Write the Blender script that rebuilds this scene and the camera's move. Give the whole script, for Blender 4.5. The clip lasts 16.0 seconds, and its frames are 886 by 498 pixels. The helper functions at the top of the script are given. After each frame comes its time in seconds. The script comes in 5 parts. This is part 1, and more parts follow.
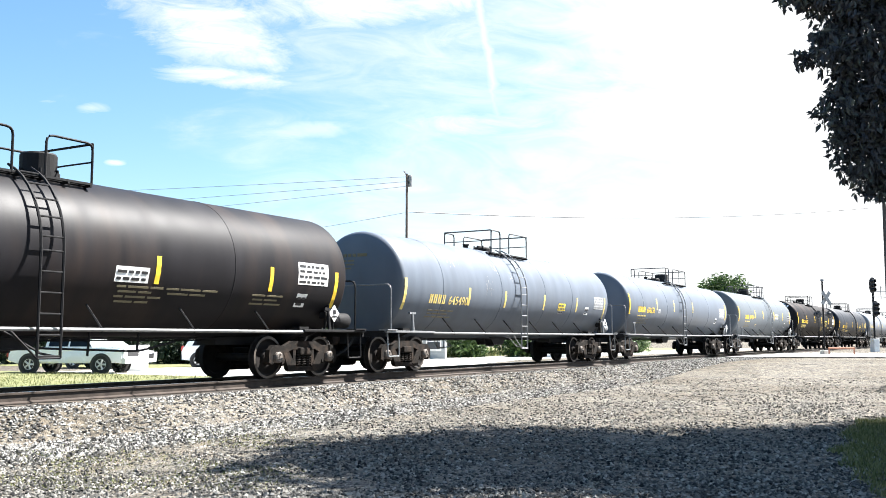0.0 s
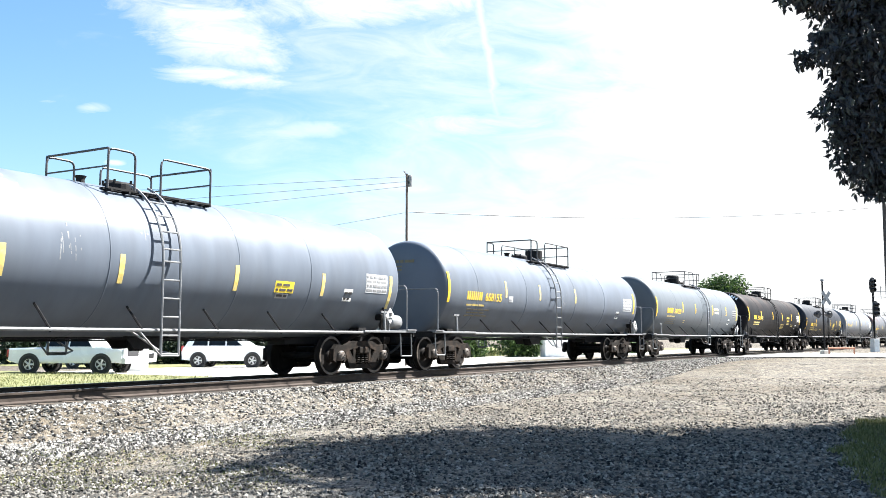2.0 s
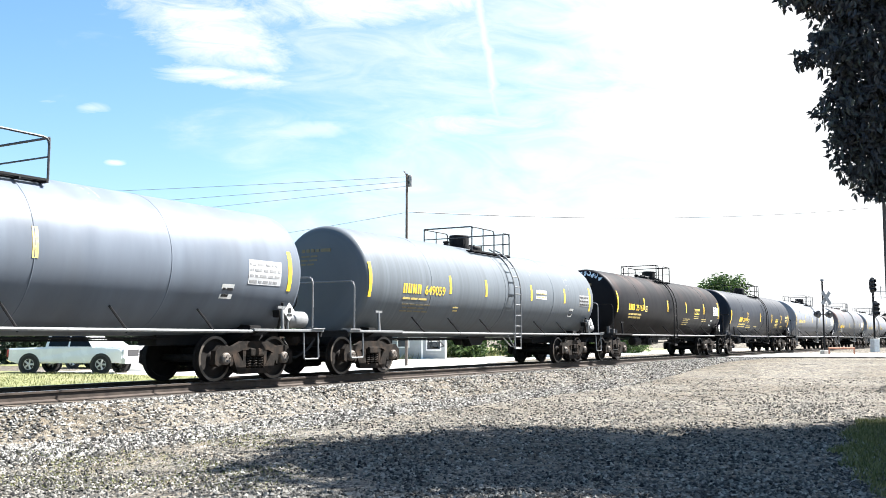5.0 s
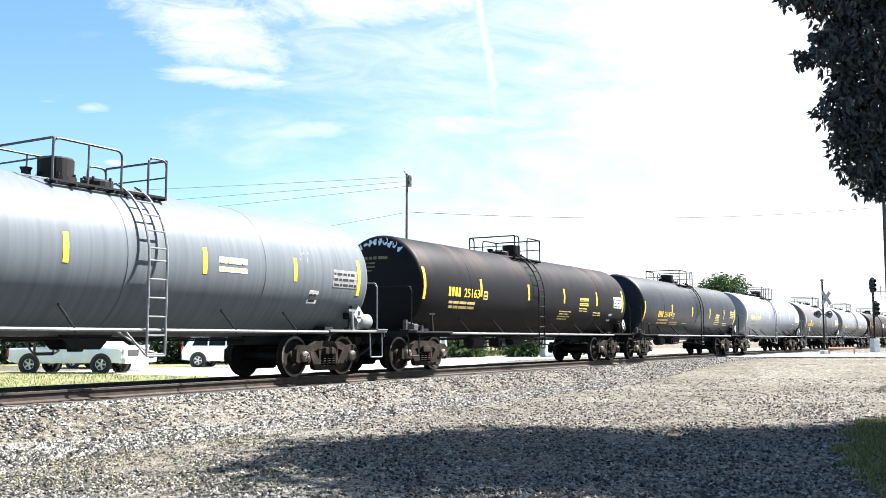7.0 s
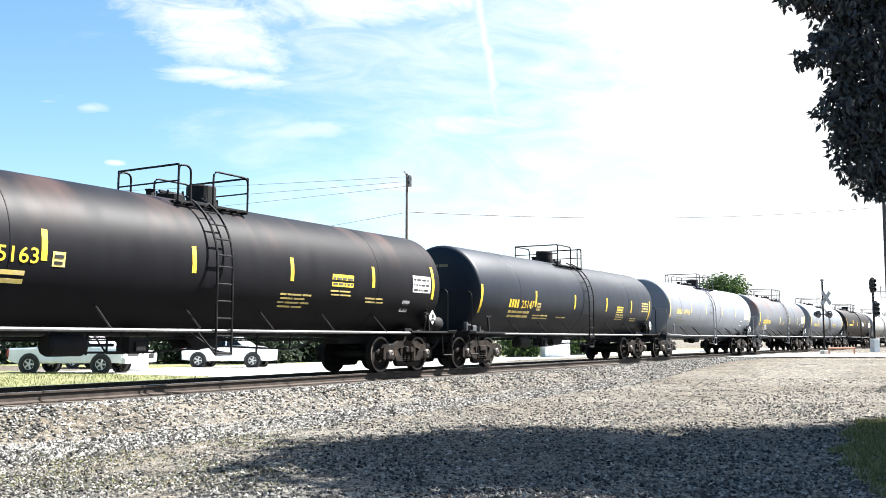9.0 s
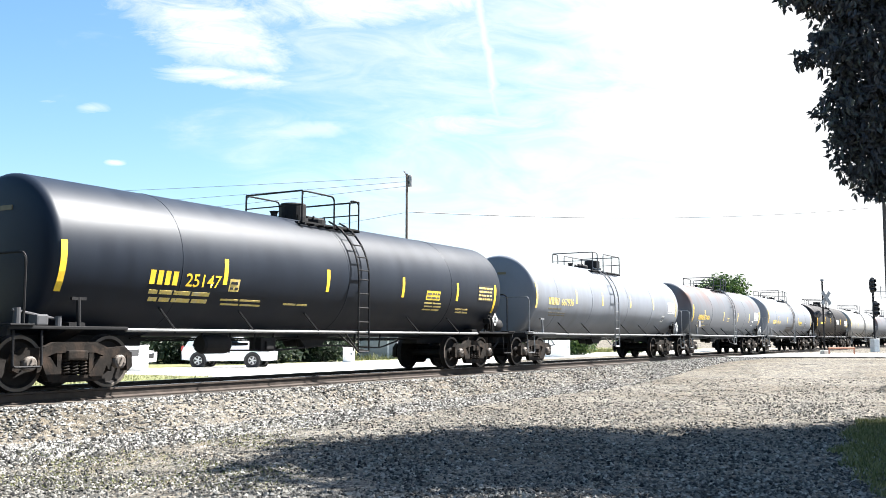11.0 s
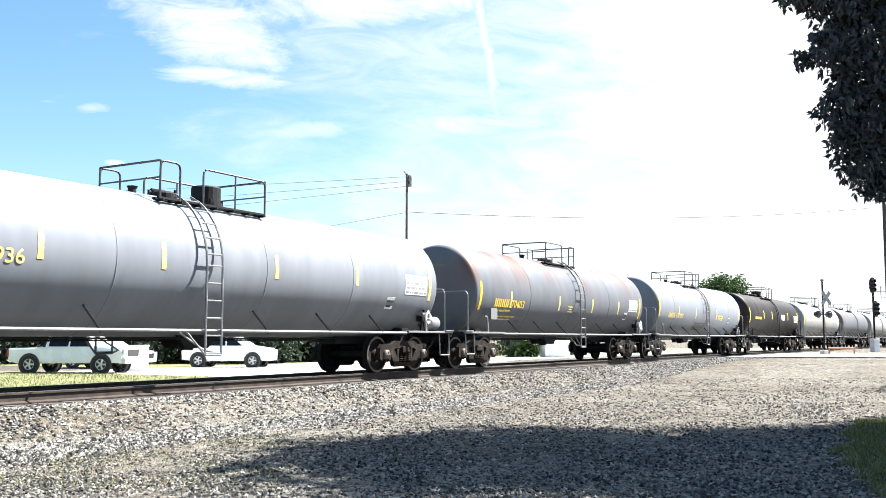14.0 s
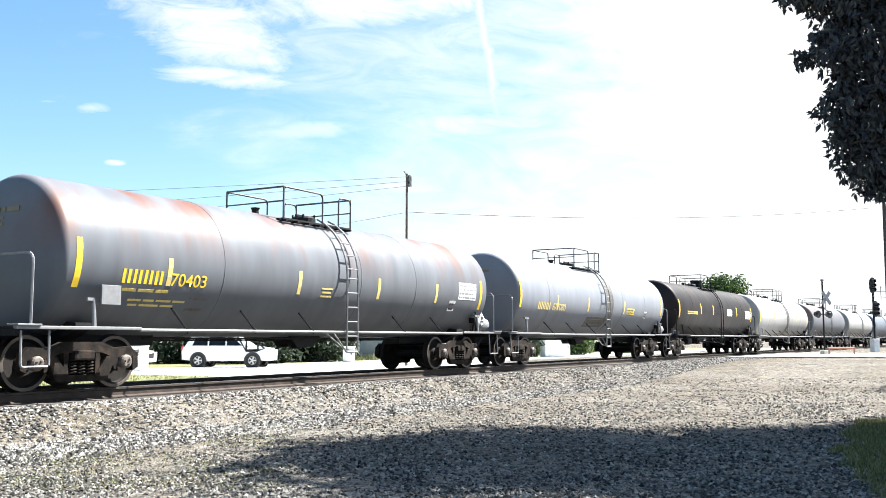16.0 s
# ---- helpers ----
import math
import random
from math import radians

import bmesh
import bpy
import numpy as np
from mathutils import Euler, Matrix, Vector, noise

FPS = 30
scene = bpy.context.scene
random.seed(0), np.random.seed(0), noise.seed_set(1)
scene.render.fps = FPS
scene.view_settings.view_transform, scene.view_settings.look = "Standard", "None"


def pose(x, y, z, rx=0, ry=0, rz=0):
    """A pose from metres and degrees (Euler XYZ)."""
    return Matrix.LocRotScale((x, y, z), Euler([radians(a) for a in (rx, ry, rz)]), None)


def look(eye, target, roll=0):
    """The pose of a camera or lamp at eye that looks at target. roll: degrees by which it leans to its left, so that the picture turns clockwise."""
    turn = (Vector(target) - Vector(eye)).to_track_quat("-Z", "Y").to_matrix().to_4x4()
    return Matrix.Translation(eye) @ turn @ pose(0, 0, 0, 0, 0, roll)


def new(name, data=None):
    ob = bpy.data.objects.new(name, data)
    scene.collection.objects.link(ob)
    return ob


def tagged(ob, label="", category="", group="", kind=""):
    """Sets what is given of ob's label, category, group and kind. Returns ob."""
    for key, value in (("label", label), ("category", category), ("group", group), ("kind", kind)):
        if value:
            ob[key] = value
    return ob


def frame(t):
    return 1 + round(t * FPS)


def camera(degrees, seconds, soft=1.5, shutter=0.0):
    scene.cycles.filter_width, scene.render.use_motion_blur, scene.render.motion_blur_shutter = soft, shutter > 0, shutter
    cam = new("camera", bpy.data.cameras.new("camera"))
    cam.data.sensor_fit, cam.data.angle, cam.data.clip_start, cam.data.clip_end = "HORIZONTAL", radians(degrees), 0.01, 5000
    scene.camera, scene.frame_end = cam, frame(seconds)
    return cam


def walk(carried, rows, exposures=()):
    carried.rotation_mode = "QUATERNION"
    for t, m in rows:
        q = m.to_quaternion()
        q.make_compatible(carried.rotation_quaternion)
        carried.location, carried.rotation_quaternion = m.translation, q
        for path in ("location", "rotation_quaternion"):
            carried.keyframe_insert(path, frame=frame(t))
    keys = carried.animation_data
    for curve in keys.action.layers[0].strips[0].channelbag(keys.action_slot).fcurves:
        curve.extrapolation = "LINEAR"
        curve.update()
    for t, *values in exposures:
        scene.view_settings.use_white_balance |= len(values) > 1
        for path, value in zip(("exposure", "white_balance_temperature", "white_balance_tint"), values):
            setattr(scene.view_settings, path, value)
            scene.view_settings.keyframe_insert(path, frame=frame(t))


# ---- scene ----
D, R_CURVE, S_CURVE = 14.25, 2643.0, 13.45     # track centre line: distance from the camera, bend, where the bend begins
AXIS, TILT, EYE = 30.24, 5.45, 0.853           # view direction from the track, upward tilt, eye over the rail head
GROUND = -0.65                                 # lot level, the rail head being z = 0

cam = camera(50.45, 16.0, soft=0.85)
eye = Vector((0, 0, EYE))
aim = eye + Vector((math.cos(radians(AXIS)) * math.cos(radians(TILT)), math.sin(radians(AXIS)) * math.cos(radians(TILT)), math.sin(radians(TILT))))
walk(cam, [(0, look(eye, aim)), (16, look(eye, aim))], exposures=[(0, 2.3), (16, 2.3)])


def at(right, forward, z=GROUND):
    """A place so far to the right of and ahead of the eye."""
    c, s = math.cos(radians(AXIS)), math.sin(radians(AXIS))
    return Vector((forward * c + right * s, forward * s - right * c, z))


def track(s, lat=0.0, z=0.0):
    """A place on the track at s metres along it, lat metres to the camera's side, and the heading in degrees."""
    d = max(0.0, s - S_CURVE) / R_CURVE
    x, y = (s, D) if s < S_CURVE else (S_CURVE + R_CURVE * math.sin(d), D - R_CURVE * (1 - math.cos(d)))
    return Vector((x - lat * math.sin(d), y - lat * math.cos(d), z)), -math.degrees(d)


# ---- light ----
SUN_EL, SUN_AZ = 52.0, -36.0                   # elevation; azimuth from the track's direction, to the camera's side
sun_dir = Vector((math.cos(radians(SUN_EL)) * math.cos(radians(SUN_AZ)), math.cos(radians(SUN_EL)) * math.sin(radians(SUN_AZ)), math.sin(radians(SUN_EL))))
sun = new("sun", bpy.data.lights.new("sun", "SUN"))
sun.data.energy, sun.data.angle, sun.data.color = 5.0, radians(0.55), (1.0, 0.98, 0.945)
sun.matrix_world = look(sun_dir * 100, (0, 0, 0))

world = bpy.data.worlds.new("sky")
scene.world = world
world.use_nodes = True
wn, wl = world.node_tree.nodes, world.node_tree.links
wn.clear()


def wnode(kind, put=None, operation=""):
    n = wn.new(kind)
    if operation:
        n.operation = operation
    for i, v in (put or {}).items():
        n.inputs[i].default_value = v
    return n


def wmath(op, a, b=None, c=None):
    n = wnode("ShaderNodeMath", operation=op)
    for i, v in enumerate((a, b, c)):
        if v is None:
            continue
        if isinstance(v, (int, float)):
            n.inputs[i].default_value = v
        else:
            wl.new(v, n.inputs[i])
    return n.outputs[0]


def build_sky():
    out = wnode("ShaderNodeOutputWorld")
    sky = wnode("ShaderNodeTexSky")
    sky.sky_type, sky.sun_disc, sky.sun_elevation, sky.sun_rotation = "NISHITA", False, radians(SUN_EL), radians(90 - SUN_AZ)
    sky.air_density, sky.dust_density, sky.ozone_density = 1.0, 1.2, 2.0
    base = wnode("ShaderNodeBackground", put={1: 0.050})
    deep = wnode("ShaderNodeHueSaturation", put={"Saturation": 1.2, "Hue": 0.493})
    wl.new(sky.outputs[0], deep.inputs["Color"])
    wl.new(deep.outputs[0], base.inputs[0])
    # direction in plan: along the view axis, to its right, and up
    co = wnode("ShaderNodeTexCoord")
    c, s = math.cos(radians(AXIS)), math.sin(radians(AXIS))
    def along(v):
        n = wnode("ShaderNodeVectorMath", operation="DOT_PRODUCT", put={1: v})
        wl.new(co.outputs["Generated"], n.inputs[0])
        return n.outputs["Value"]
    fwd, right, up = along((c, s, 0)), along((s, -c, 0)), along((0, 0, 1))
    ahead = fwd
    fwd = wmath("MAXIMUM", fwd, 0.05)
    az, el = wmath("DIVIDE", right, fwd), wmath("DIVIDE", up, fwd)
    flat = wnode("ShaderNodeCombineXYZ")
    wl.new(wmath("MULTIPLY", wmath("ADD", az, wmath("MULTIPLY", el, 0.5)), 2.6), flat.inputs[0])
    wl.new(wmath("MULTIPLY", el, 8.0), flat.inputs[1])
    big = wnode("ShaderNodeTexNoise", put={"Scale": 1.15, "Detail": 7.0, "Roughness": 0.55, "Distortion": 0.5})
    fine = wnode("ShaderNodeTexNoise", put={"Scale": 3.2, "Detail": 8.0, "Roughness": 0.62, "Distortion": 1.2})
    wl.new(flat.outputs[0], big.inputs["Vector"])
    wl.new(flat.outputs[0], fine.inputs["Vector"])
    # thin cloud veil that thickens towards the sun's side and the horizon
    toward = wmath("MULTIPLY_ADD", wmath("MAXIMUM", wmath("MINIMUM", az, 0.5), -1.0), 1.2, 0.39)
    toward = wmath("ADD", toward, wmath("MULTIPLY", wmath("MINIMUM", ahead, 0.0), 1.4))
    high = wmath("MINIMUM", wmath("MAXIMUM", wmath("SUBTRACT", el, 0.42), 0.0), 2.0)
    toward = wmath("SUBTRACT", toward, high)
    low = wmath("MULTIPLY", wmath("SUBTRACT", 0.14, el), 0.9)
    veil = wmath("ADD", wmath("ADD", wmath("MULTIPLY_ADD", big.outputs[0], 1.1, -0.55), wmath("MULTIPLY_ADD", fine.outputs[0], 0.75, -0.37)), toward)
    veil = wmath("ADD", veil, wmath("MAXIMUM", low, 0.0))
    ramp = wnode("ShaderNodeMapRange", put={1: 0.02, 2: 0.92, 3: 0.0, 4: 1.0})
    ramp.interpolation_type = "SMOOTHSTEP"
    wl.new(veil, ramp.inputs[0])
    # an old vapour trail, slanting
    off = wmath("SUBTRACT", wmath("ADD", az, wmath("MULTIPLY", wmath("SUBTRACT", el, 0.3), 0.13)), 0.049)
    wob = wmath("MULTIPLY_ADD", fine.outputs[0], 0.016, -0.008)
    trail = wmath("SUBTRACT", 1.0, wmath("DIVIDE", wmath("ABSOLUTE", wmath("ADD", off, wob)), 0.011))
    trail = wmath("MULTIPLY", wmath("MAXIMUM", trail, 0.0), wmath("MINIMUM", wmath("MAXIMUM", wmath("MULTIPLY", wmath("SUBTRACT", el, 0.19), 10.0), 0.0), 1.0))
    # one small cumulus and a fleck below it
    cover = wmath("MAXIMUM", ramp.outputs[0], wmath("MULTIPLY", trail, 0.8))
    for a0, e0, ra, re in ((-0.380, 0.249, 0.034, 0.0105), (-0.352, 0.189, 0.018, 0.005), (-0.428, 0.256, 0.022, 0.0045)):
        dx = wmath("DIVIDE", wmath("SUBTRACT", az, a0), ra)
        dy = wmath("DIVIDE", wmath("SUBTRACT", el, e0), re)
        dd = wmath("ADD", wmath("MULTIPLY", dx, dx), wmath("MULTIPLY", dy, dy))
        puff = wmath("SUBTRACT", wmath("SUBTRACT", 2.0, dd), wmath("MULTIPLY", fine.outputs[0], 2.9))
        cover = wmath("MAXIMUM", cover, wmath("MINIMUM", wmath("MAXIMUM", puff, 0.0), 0.9))
    wisp = wnode("ShaderNodeTexNoise", put={"Scale": 4.5, "Detail": 9.0, "Roughness": 0.68, "Distortion": 0.8})
    wl.new(flat.outputs[0], wisp.inputs["Vector"])
    # broad cirrus sheets with combed, ragged edges
    for a0, e0, ra, re, lean, most in ((-0.255, 0.338, 0.115, 0.058, -0.30, 1.0), (-0.240, 0.283, 0.085, 0.016, -0.10, 1.0), (-0.06, 0.372, 0.20, 0.036, 0.10, 1.0), (0.03, 0.335, 0.13, 0.02, 0.2, 0.7), (-0.14, 0.225, 0.10, 0.012, 0.05, 0.5), (0.02, 0.232, 0.15, 0.016, 0.03, 0.7)):
        du, dv = wmath("SUBTRACT", az, a0), wmath("SUBTRACT", el, e0)
        dx = wmath("DIVIDE", du, ra)
        dy = wmath("DIVIDE", wmath("SUBTRACT", dv, wmath("MULTIPLY", du, lean)), re)
        dd = wmath("ADD", wmath("MULTIPLY", dx, dx), wmath("MULTIPLY", dy, dy))
        sheet = wmath("SUBTRACT", wmath("SUBTRACT", 1.95, dd), wmath("MULTIPLY", wisp.outputs[0], 2.25))
        cover = wmath("MAXIMUM", cover, wmath("MULTIPLY", wmath("MINIMUM", wmath("MAXIMUM", sheet, 0.0), 1.0), most))
    cloud = wnode("ShaderNodeBackground", put={0: (0.97, 0.99, 1.0, 1), 1: 0.262})
    mix = wnode("ShaderNodeMixShader")
    wl.new(cover, mix.inputs[0])
    wl.new(base.outputs[0], mix.inputs[1])
    wl.new(cloud.outputs[0], mix.inputs[2])
    wl.new(mix.outputs[0], out.inputs[0])


build_sky()


# ---- materials ----
def material(name, color, rough=0.6, metal=0.0, vary=0.15, scale=3.0, bump=0.0, bump_scale=40.0, tint=None, stain=0.0, stain_scale=0.7, streak=None, coat=0.0, top=None, spec=0.5):
    """Painted, worn surface: base colour with variation at two scales, stains in another tint and fine relief."""
    m = bpy.data.materials.new(name)
    m.use_nodes = True
    t, l = m.node_tree.nodes, m.node_tree.links
    b = t["Principled BSDF"]
    b.inputs["Roughness"].default_value, b.inputs["Metallic"].default_value = rough, metal
    b.inputs["Specular IOR Level"].default_value = spec
    b.inputs["Coat Weight"].default_value = coat
    co = t.new("ShaderNodeTexCoord")
    vec = co.outputs["Object"]
    if streak:
        mp = t.new("ShaderNodeMapping")
        mp.inputs["Scale"].default_value = streak
        l.new(vec, mp.inputs[0])
        vec = mp.outputs[0]
    n1 = t.new("ShaderNodeTexNoise")
    n1.inputs["Scale"].default_value, n1.inputs["Detail"].default_value = scale, 8
    n2 = t.new("ShaderNodeTexNoise")
    n2.inputs["Scale"].default_value, n2.inputs["Detail"].default_value = stain_scale, 6
    l.new(vec, n1.inputs["Vector"])
    l.new(vec, n2.inputs["Vector"])
    r1 = t.new("ShaderNodeValToRGB")
    lo, hi = [max(0, v * (1 - vary)) for v in color], [min(1, v * (1 + vary)) for v in color]
    r1.color_ramp.elements[0].position, r1.color_ramp.elements[0].color = 0.3, (*lo, 1)
    r1.color_ramp.elements[1].position, r1.color_ramp.elements[1].color = 0.7, (*hi, 1)
    l.new(n1.outputs[0], r1.inputs[0])
    col = r1.outputs[0]
    if stain:
        r2 = t.new("ShaderNodeValToRGB")
        r2.color_ramp.elements[0].position, r2.color_ramp.elements[0].color = 0.48, (0, 0, 0, 1)
        r2.color_ramp.elements[1].position, r2.color_ramp.elements[1].color = 0.72, (stain, stain, stain, 1)
        l.new(n2.outputs[0], r2.inputs[0])
        amount = r2.outputs[0]
        if top:
            xyz = t.new("ShaderNodeSeparateXYZ")
            l.new(co.outputs["Object"], xyz.inputs[0])
            reach = t.new("ShaderNodeMapRange")
            reach.inputs[1].default_value, reach.inputs[2].default_value = top
            l.new(xyz.outputs[2], reach.inputs[0])
            product = t.new("ShaderNodeMath")
            product.operation = "MULTIPLY"
            l.new(amount, product.inputs[0])
            l.new(reach.outputs[0], product.inputs[1])
            amount = product.outputs[0]
        mx = t.new("ShaderNodeMix")
        mx.data_type = "RGBA"
        l.new(amount, mx.inputs[0])
        l.new(col, mx.inputs[6])
        mx.inputs[7].default_value = (*(tint or [v * 0.4 for v in color]), 1)
        col = mx.outputs[2]
    l.new(col, b.inputs["Base Color"])
    rr = t.new("ShaderNodeMapRange")
    rr.inputs[3].default_value, rr.inputs[4].default_value = max(0.02, rough - 0.1), min(1, rough + 0.12)
    l.new(n1.outputs[0], rr.inputs[0])
    l.new(rr.outputs[0], b.inputs["Roughness"])
    if bump:
        n3 = t.new("ShaderNodeTexNoise")
        n3.inputs["Scale"].default_value, n3.inputs["Detail"].default_value = bump_scale, 5
        l.new(co.outputs["Object"], n3.inputs["Vector"])
        bp = t.new("ShaderNodeBump")
        bp.inputs["Strength"].default_value, bp.inputs["Distance"].default_value = bump, 0.02
        l.new(n3.outputs[0], bp.inputs["Height"])
        l.new(bp.outputs[0], b.inputs["Normal"])
    return m


def gravel_material():
    """Crushed limestone: pale stones of several greys, dusty tan wheel tracks, and darker gaps between the stones."""
    m = bpy.data.materials.new("gravel")
    m.use_nodes = True
    t, l = m.node_tree.nodes, m.node_tree.links
    b = t["Principled BSDF"]
    b.inputs["Roughness"].default_value = 0.95
    b.inputs["Specular IOR Level"].default_value = 0.2
    co = t.new("ShaderNodeTexCoord")
    def noise_of(scale, detail=6.0):
        n = t.new("ShaderNodeTexNoise")
        n.inputs["Scale"].default_value, n.inputs["Detail"].default_value = scale, detail
        l.new(co.outputs["Object"], n.inputs["Vector"])
        return n.outputs[0]
    def ramp(src, stops):
        r = t.new("ShaderNodeValToRGB")
        for i, (p, c) in enumerate(stops):
            e = r.color_ramp.elements[i] if i < 2 else r.color_ramp.elements.new(p)
            e.position, e.color = p, (*c, 1)
        l.new(src, r.inputs[0])
        return r.outputs[0]
    vo = t.new("ShaderNodeTexVoronoi")
    vo.inputs["Scale"].default_value = 26.0
    l.new(co.outputs["Object"], vo.inputs["Vector"])
    vd = t.new("ShaderNodeTexVoronoi")
    vd.feature = "DISTANCE_TO_EDGE"
    vd.inputs["Scale"].default_value = 26.0
    l.new(co.outputs["Object"], vd.inputs["Vector"])
    sep = t.new("ShaderNodeSeparateColor")
    l.new(vo.outputs["Color"], sep.inputs[0])
    stones = ramp(sep.outputs[0], [(0.0, (0.027, 0.027, 0.025)), (0.35, (0.105, 0.100, 0.088)), (1.0, (0.220, 0.208, 0.185))])
    gaps = ramp(vd.outputs["Distance"], [(0.0, (0.35, 0.35, 0.35)), (0.12, (1, 1, 1))])
    mul = t.new("ShaderNodeMix")
    mul.data_type, mul.blend_type = "RGBA", "MULTIPLY"
    mul.inputs[0].default_value = 0.85
    l.new(stones, mul.inputs[6])
    l.new(gaps, mul.inputs[7])
    dust = ramp(noise_of(1.7), [(0.36, (0, 0, 0)), (0.60, (0.8, 0.8, 0.8))])
    mx = t.new("ShaderNodeMix")
    mx.data_type = "RGBA"
    l.new(dust, mx.inputs[0])
    l.new(mul.outputs[2], mx.inputs[6])
    l.new(ramp(noise_of(9.0), [(0.3, (0.123, 0.109, 0.090)), (0.7, (0.188, 0.168, 0.138))]), mx.inputs[7])
    big = t.new("ShaderNodeMix")
    big.data_type, big.blend_type = "RGBA", "MULTIPLY"
    big.inputs[0].default_value = 1.0
    l.new(mx.outputs[2], big.inputs[6])
    l.new(ramp(noise_of(0.25, 4.0), [(0.34, (0.66, 0.62, 0.56)), (0.64, (1, 1, 1))]), big.inputs[7])
    mott = t.new("ShaderNodeMix")
    mott.data_type, mott.blend_type = "RGBA", "MULTIPLY"
    mott.inputs[0].default_value = 1.0
    l.new(big.outputs[2], mott.inputs[6])
    l.new(ramp(noise_of(7.0, 9.0), [(0.36, (0.42, 0.42, 0.43)), (0.56, (1.15, 1.13, 1.1))]), mott.inputs[7])
    l.new(mott.outputs[2], b.inputs["Base Color"])
    bp = t.new("ShaderNodeBump")
    bp.inputs["Strength"].default_value, bp.inputs["Distance"].default_value = 0.9, 0.03
    l.new(vd.outputs["Distance"], bp.inputs["Height"])
    l.new(bp.outputs[0], b.inputs["Normal"])
    return m


def island_material(name, stops, rough=0.9, spec=0.2, trans=0.0):
    """Loose pieces, each with a shade of its own."""
    m = bpy.data.materials.new(name)
    m.use_nodes = True
    t, l = m.node_tree.nodes, m.node_tree.links
    b = t["Principled BSDF"]
    b.inputs["Roughness"].default_value, b.inputs["Specular IOR Level"].default_value = rough, spec
    g = t.new("ShaderNodeNewGeometry")
    r = t.new("ShaderNodeValToRGB")
    for i, (p, c) in enumerate(stops):
        e = r.color_ramp.elements[i] if i < 2 else r.color_ramp.elements.new(p)
        e.position, e.color = p, (*c, 1)
    l.new(g.outputs["Random Per Island"], r.inputs[0])
    l.new(r.outputs[0], b.inputs["Base Color"])
    if trans:
        tr = t.new("ShaderNodeBsdfTranslucent")
        l.new(r.outputs[0], tr.inputs[0])
        mx = t.new("ShaderNodeMixShader")
        mx.inputs[0].default_value = trans
        l.new(b.outputs[0], mx.inputs[1])
        l.new(tr.outputs[0], mx.inputs[2])
        l.new(mx.outputs[0], t["Material Output"].inputs[0])
    return m


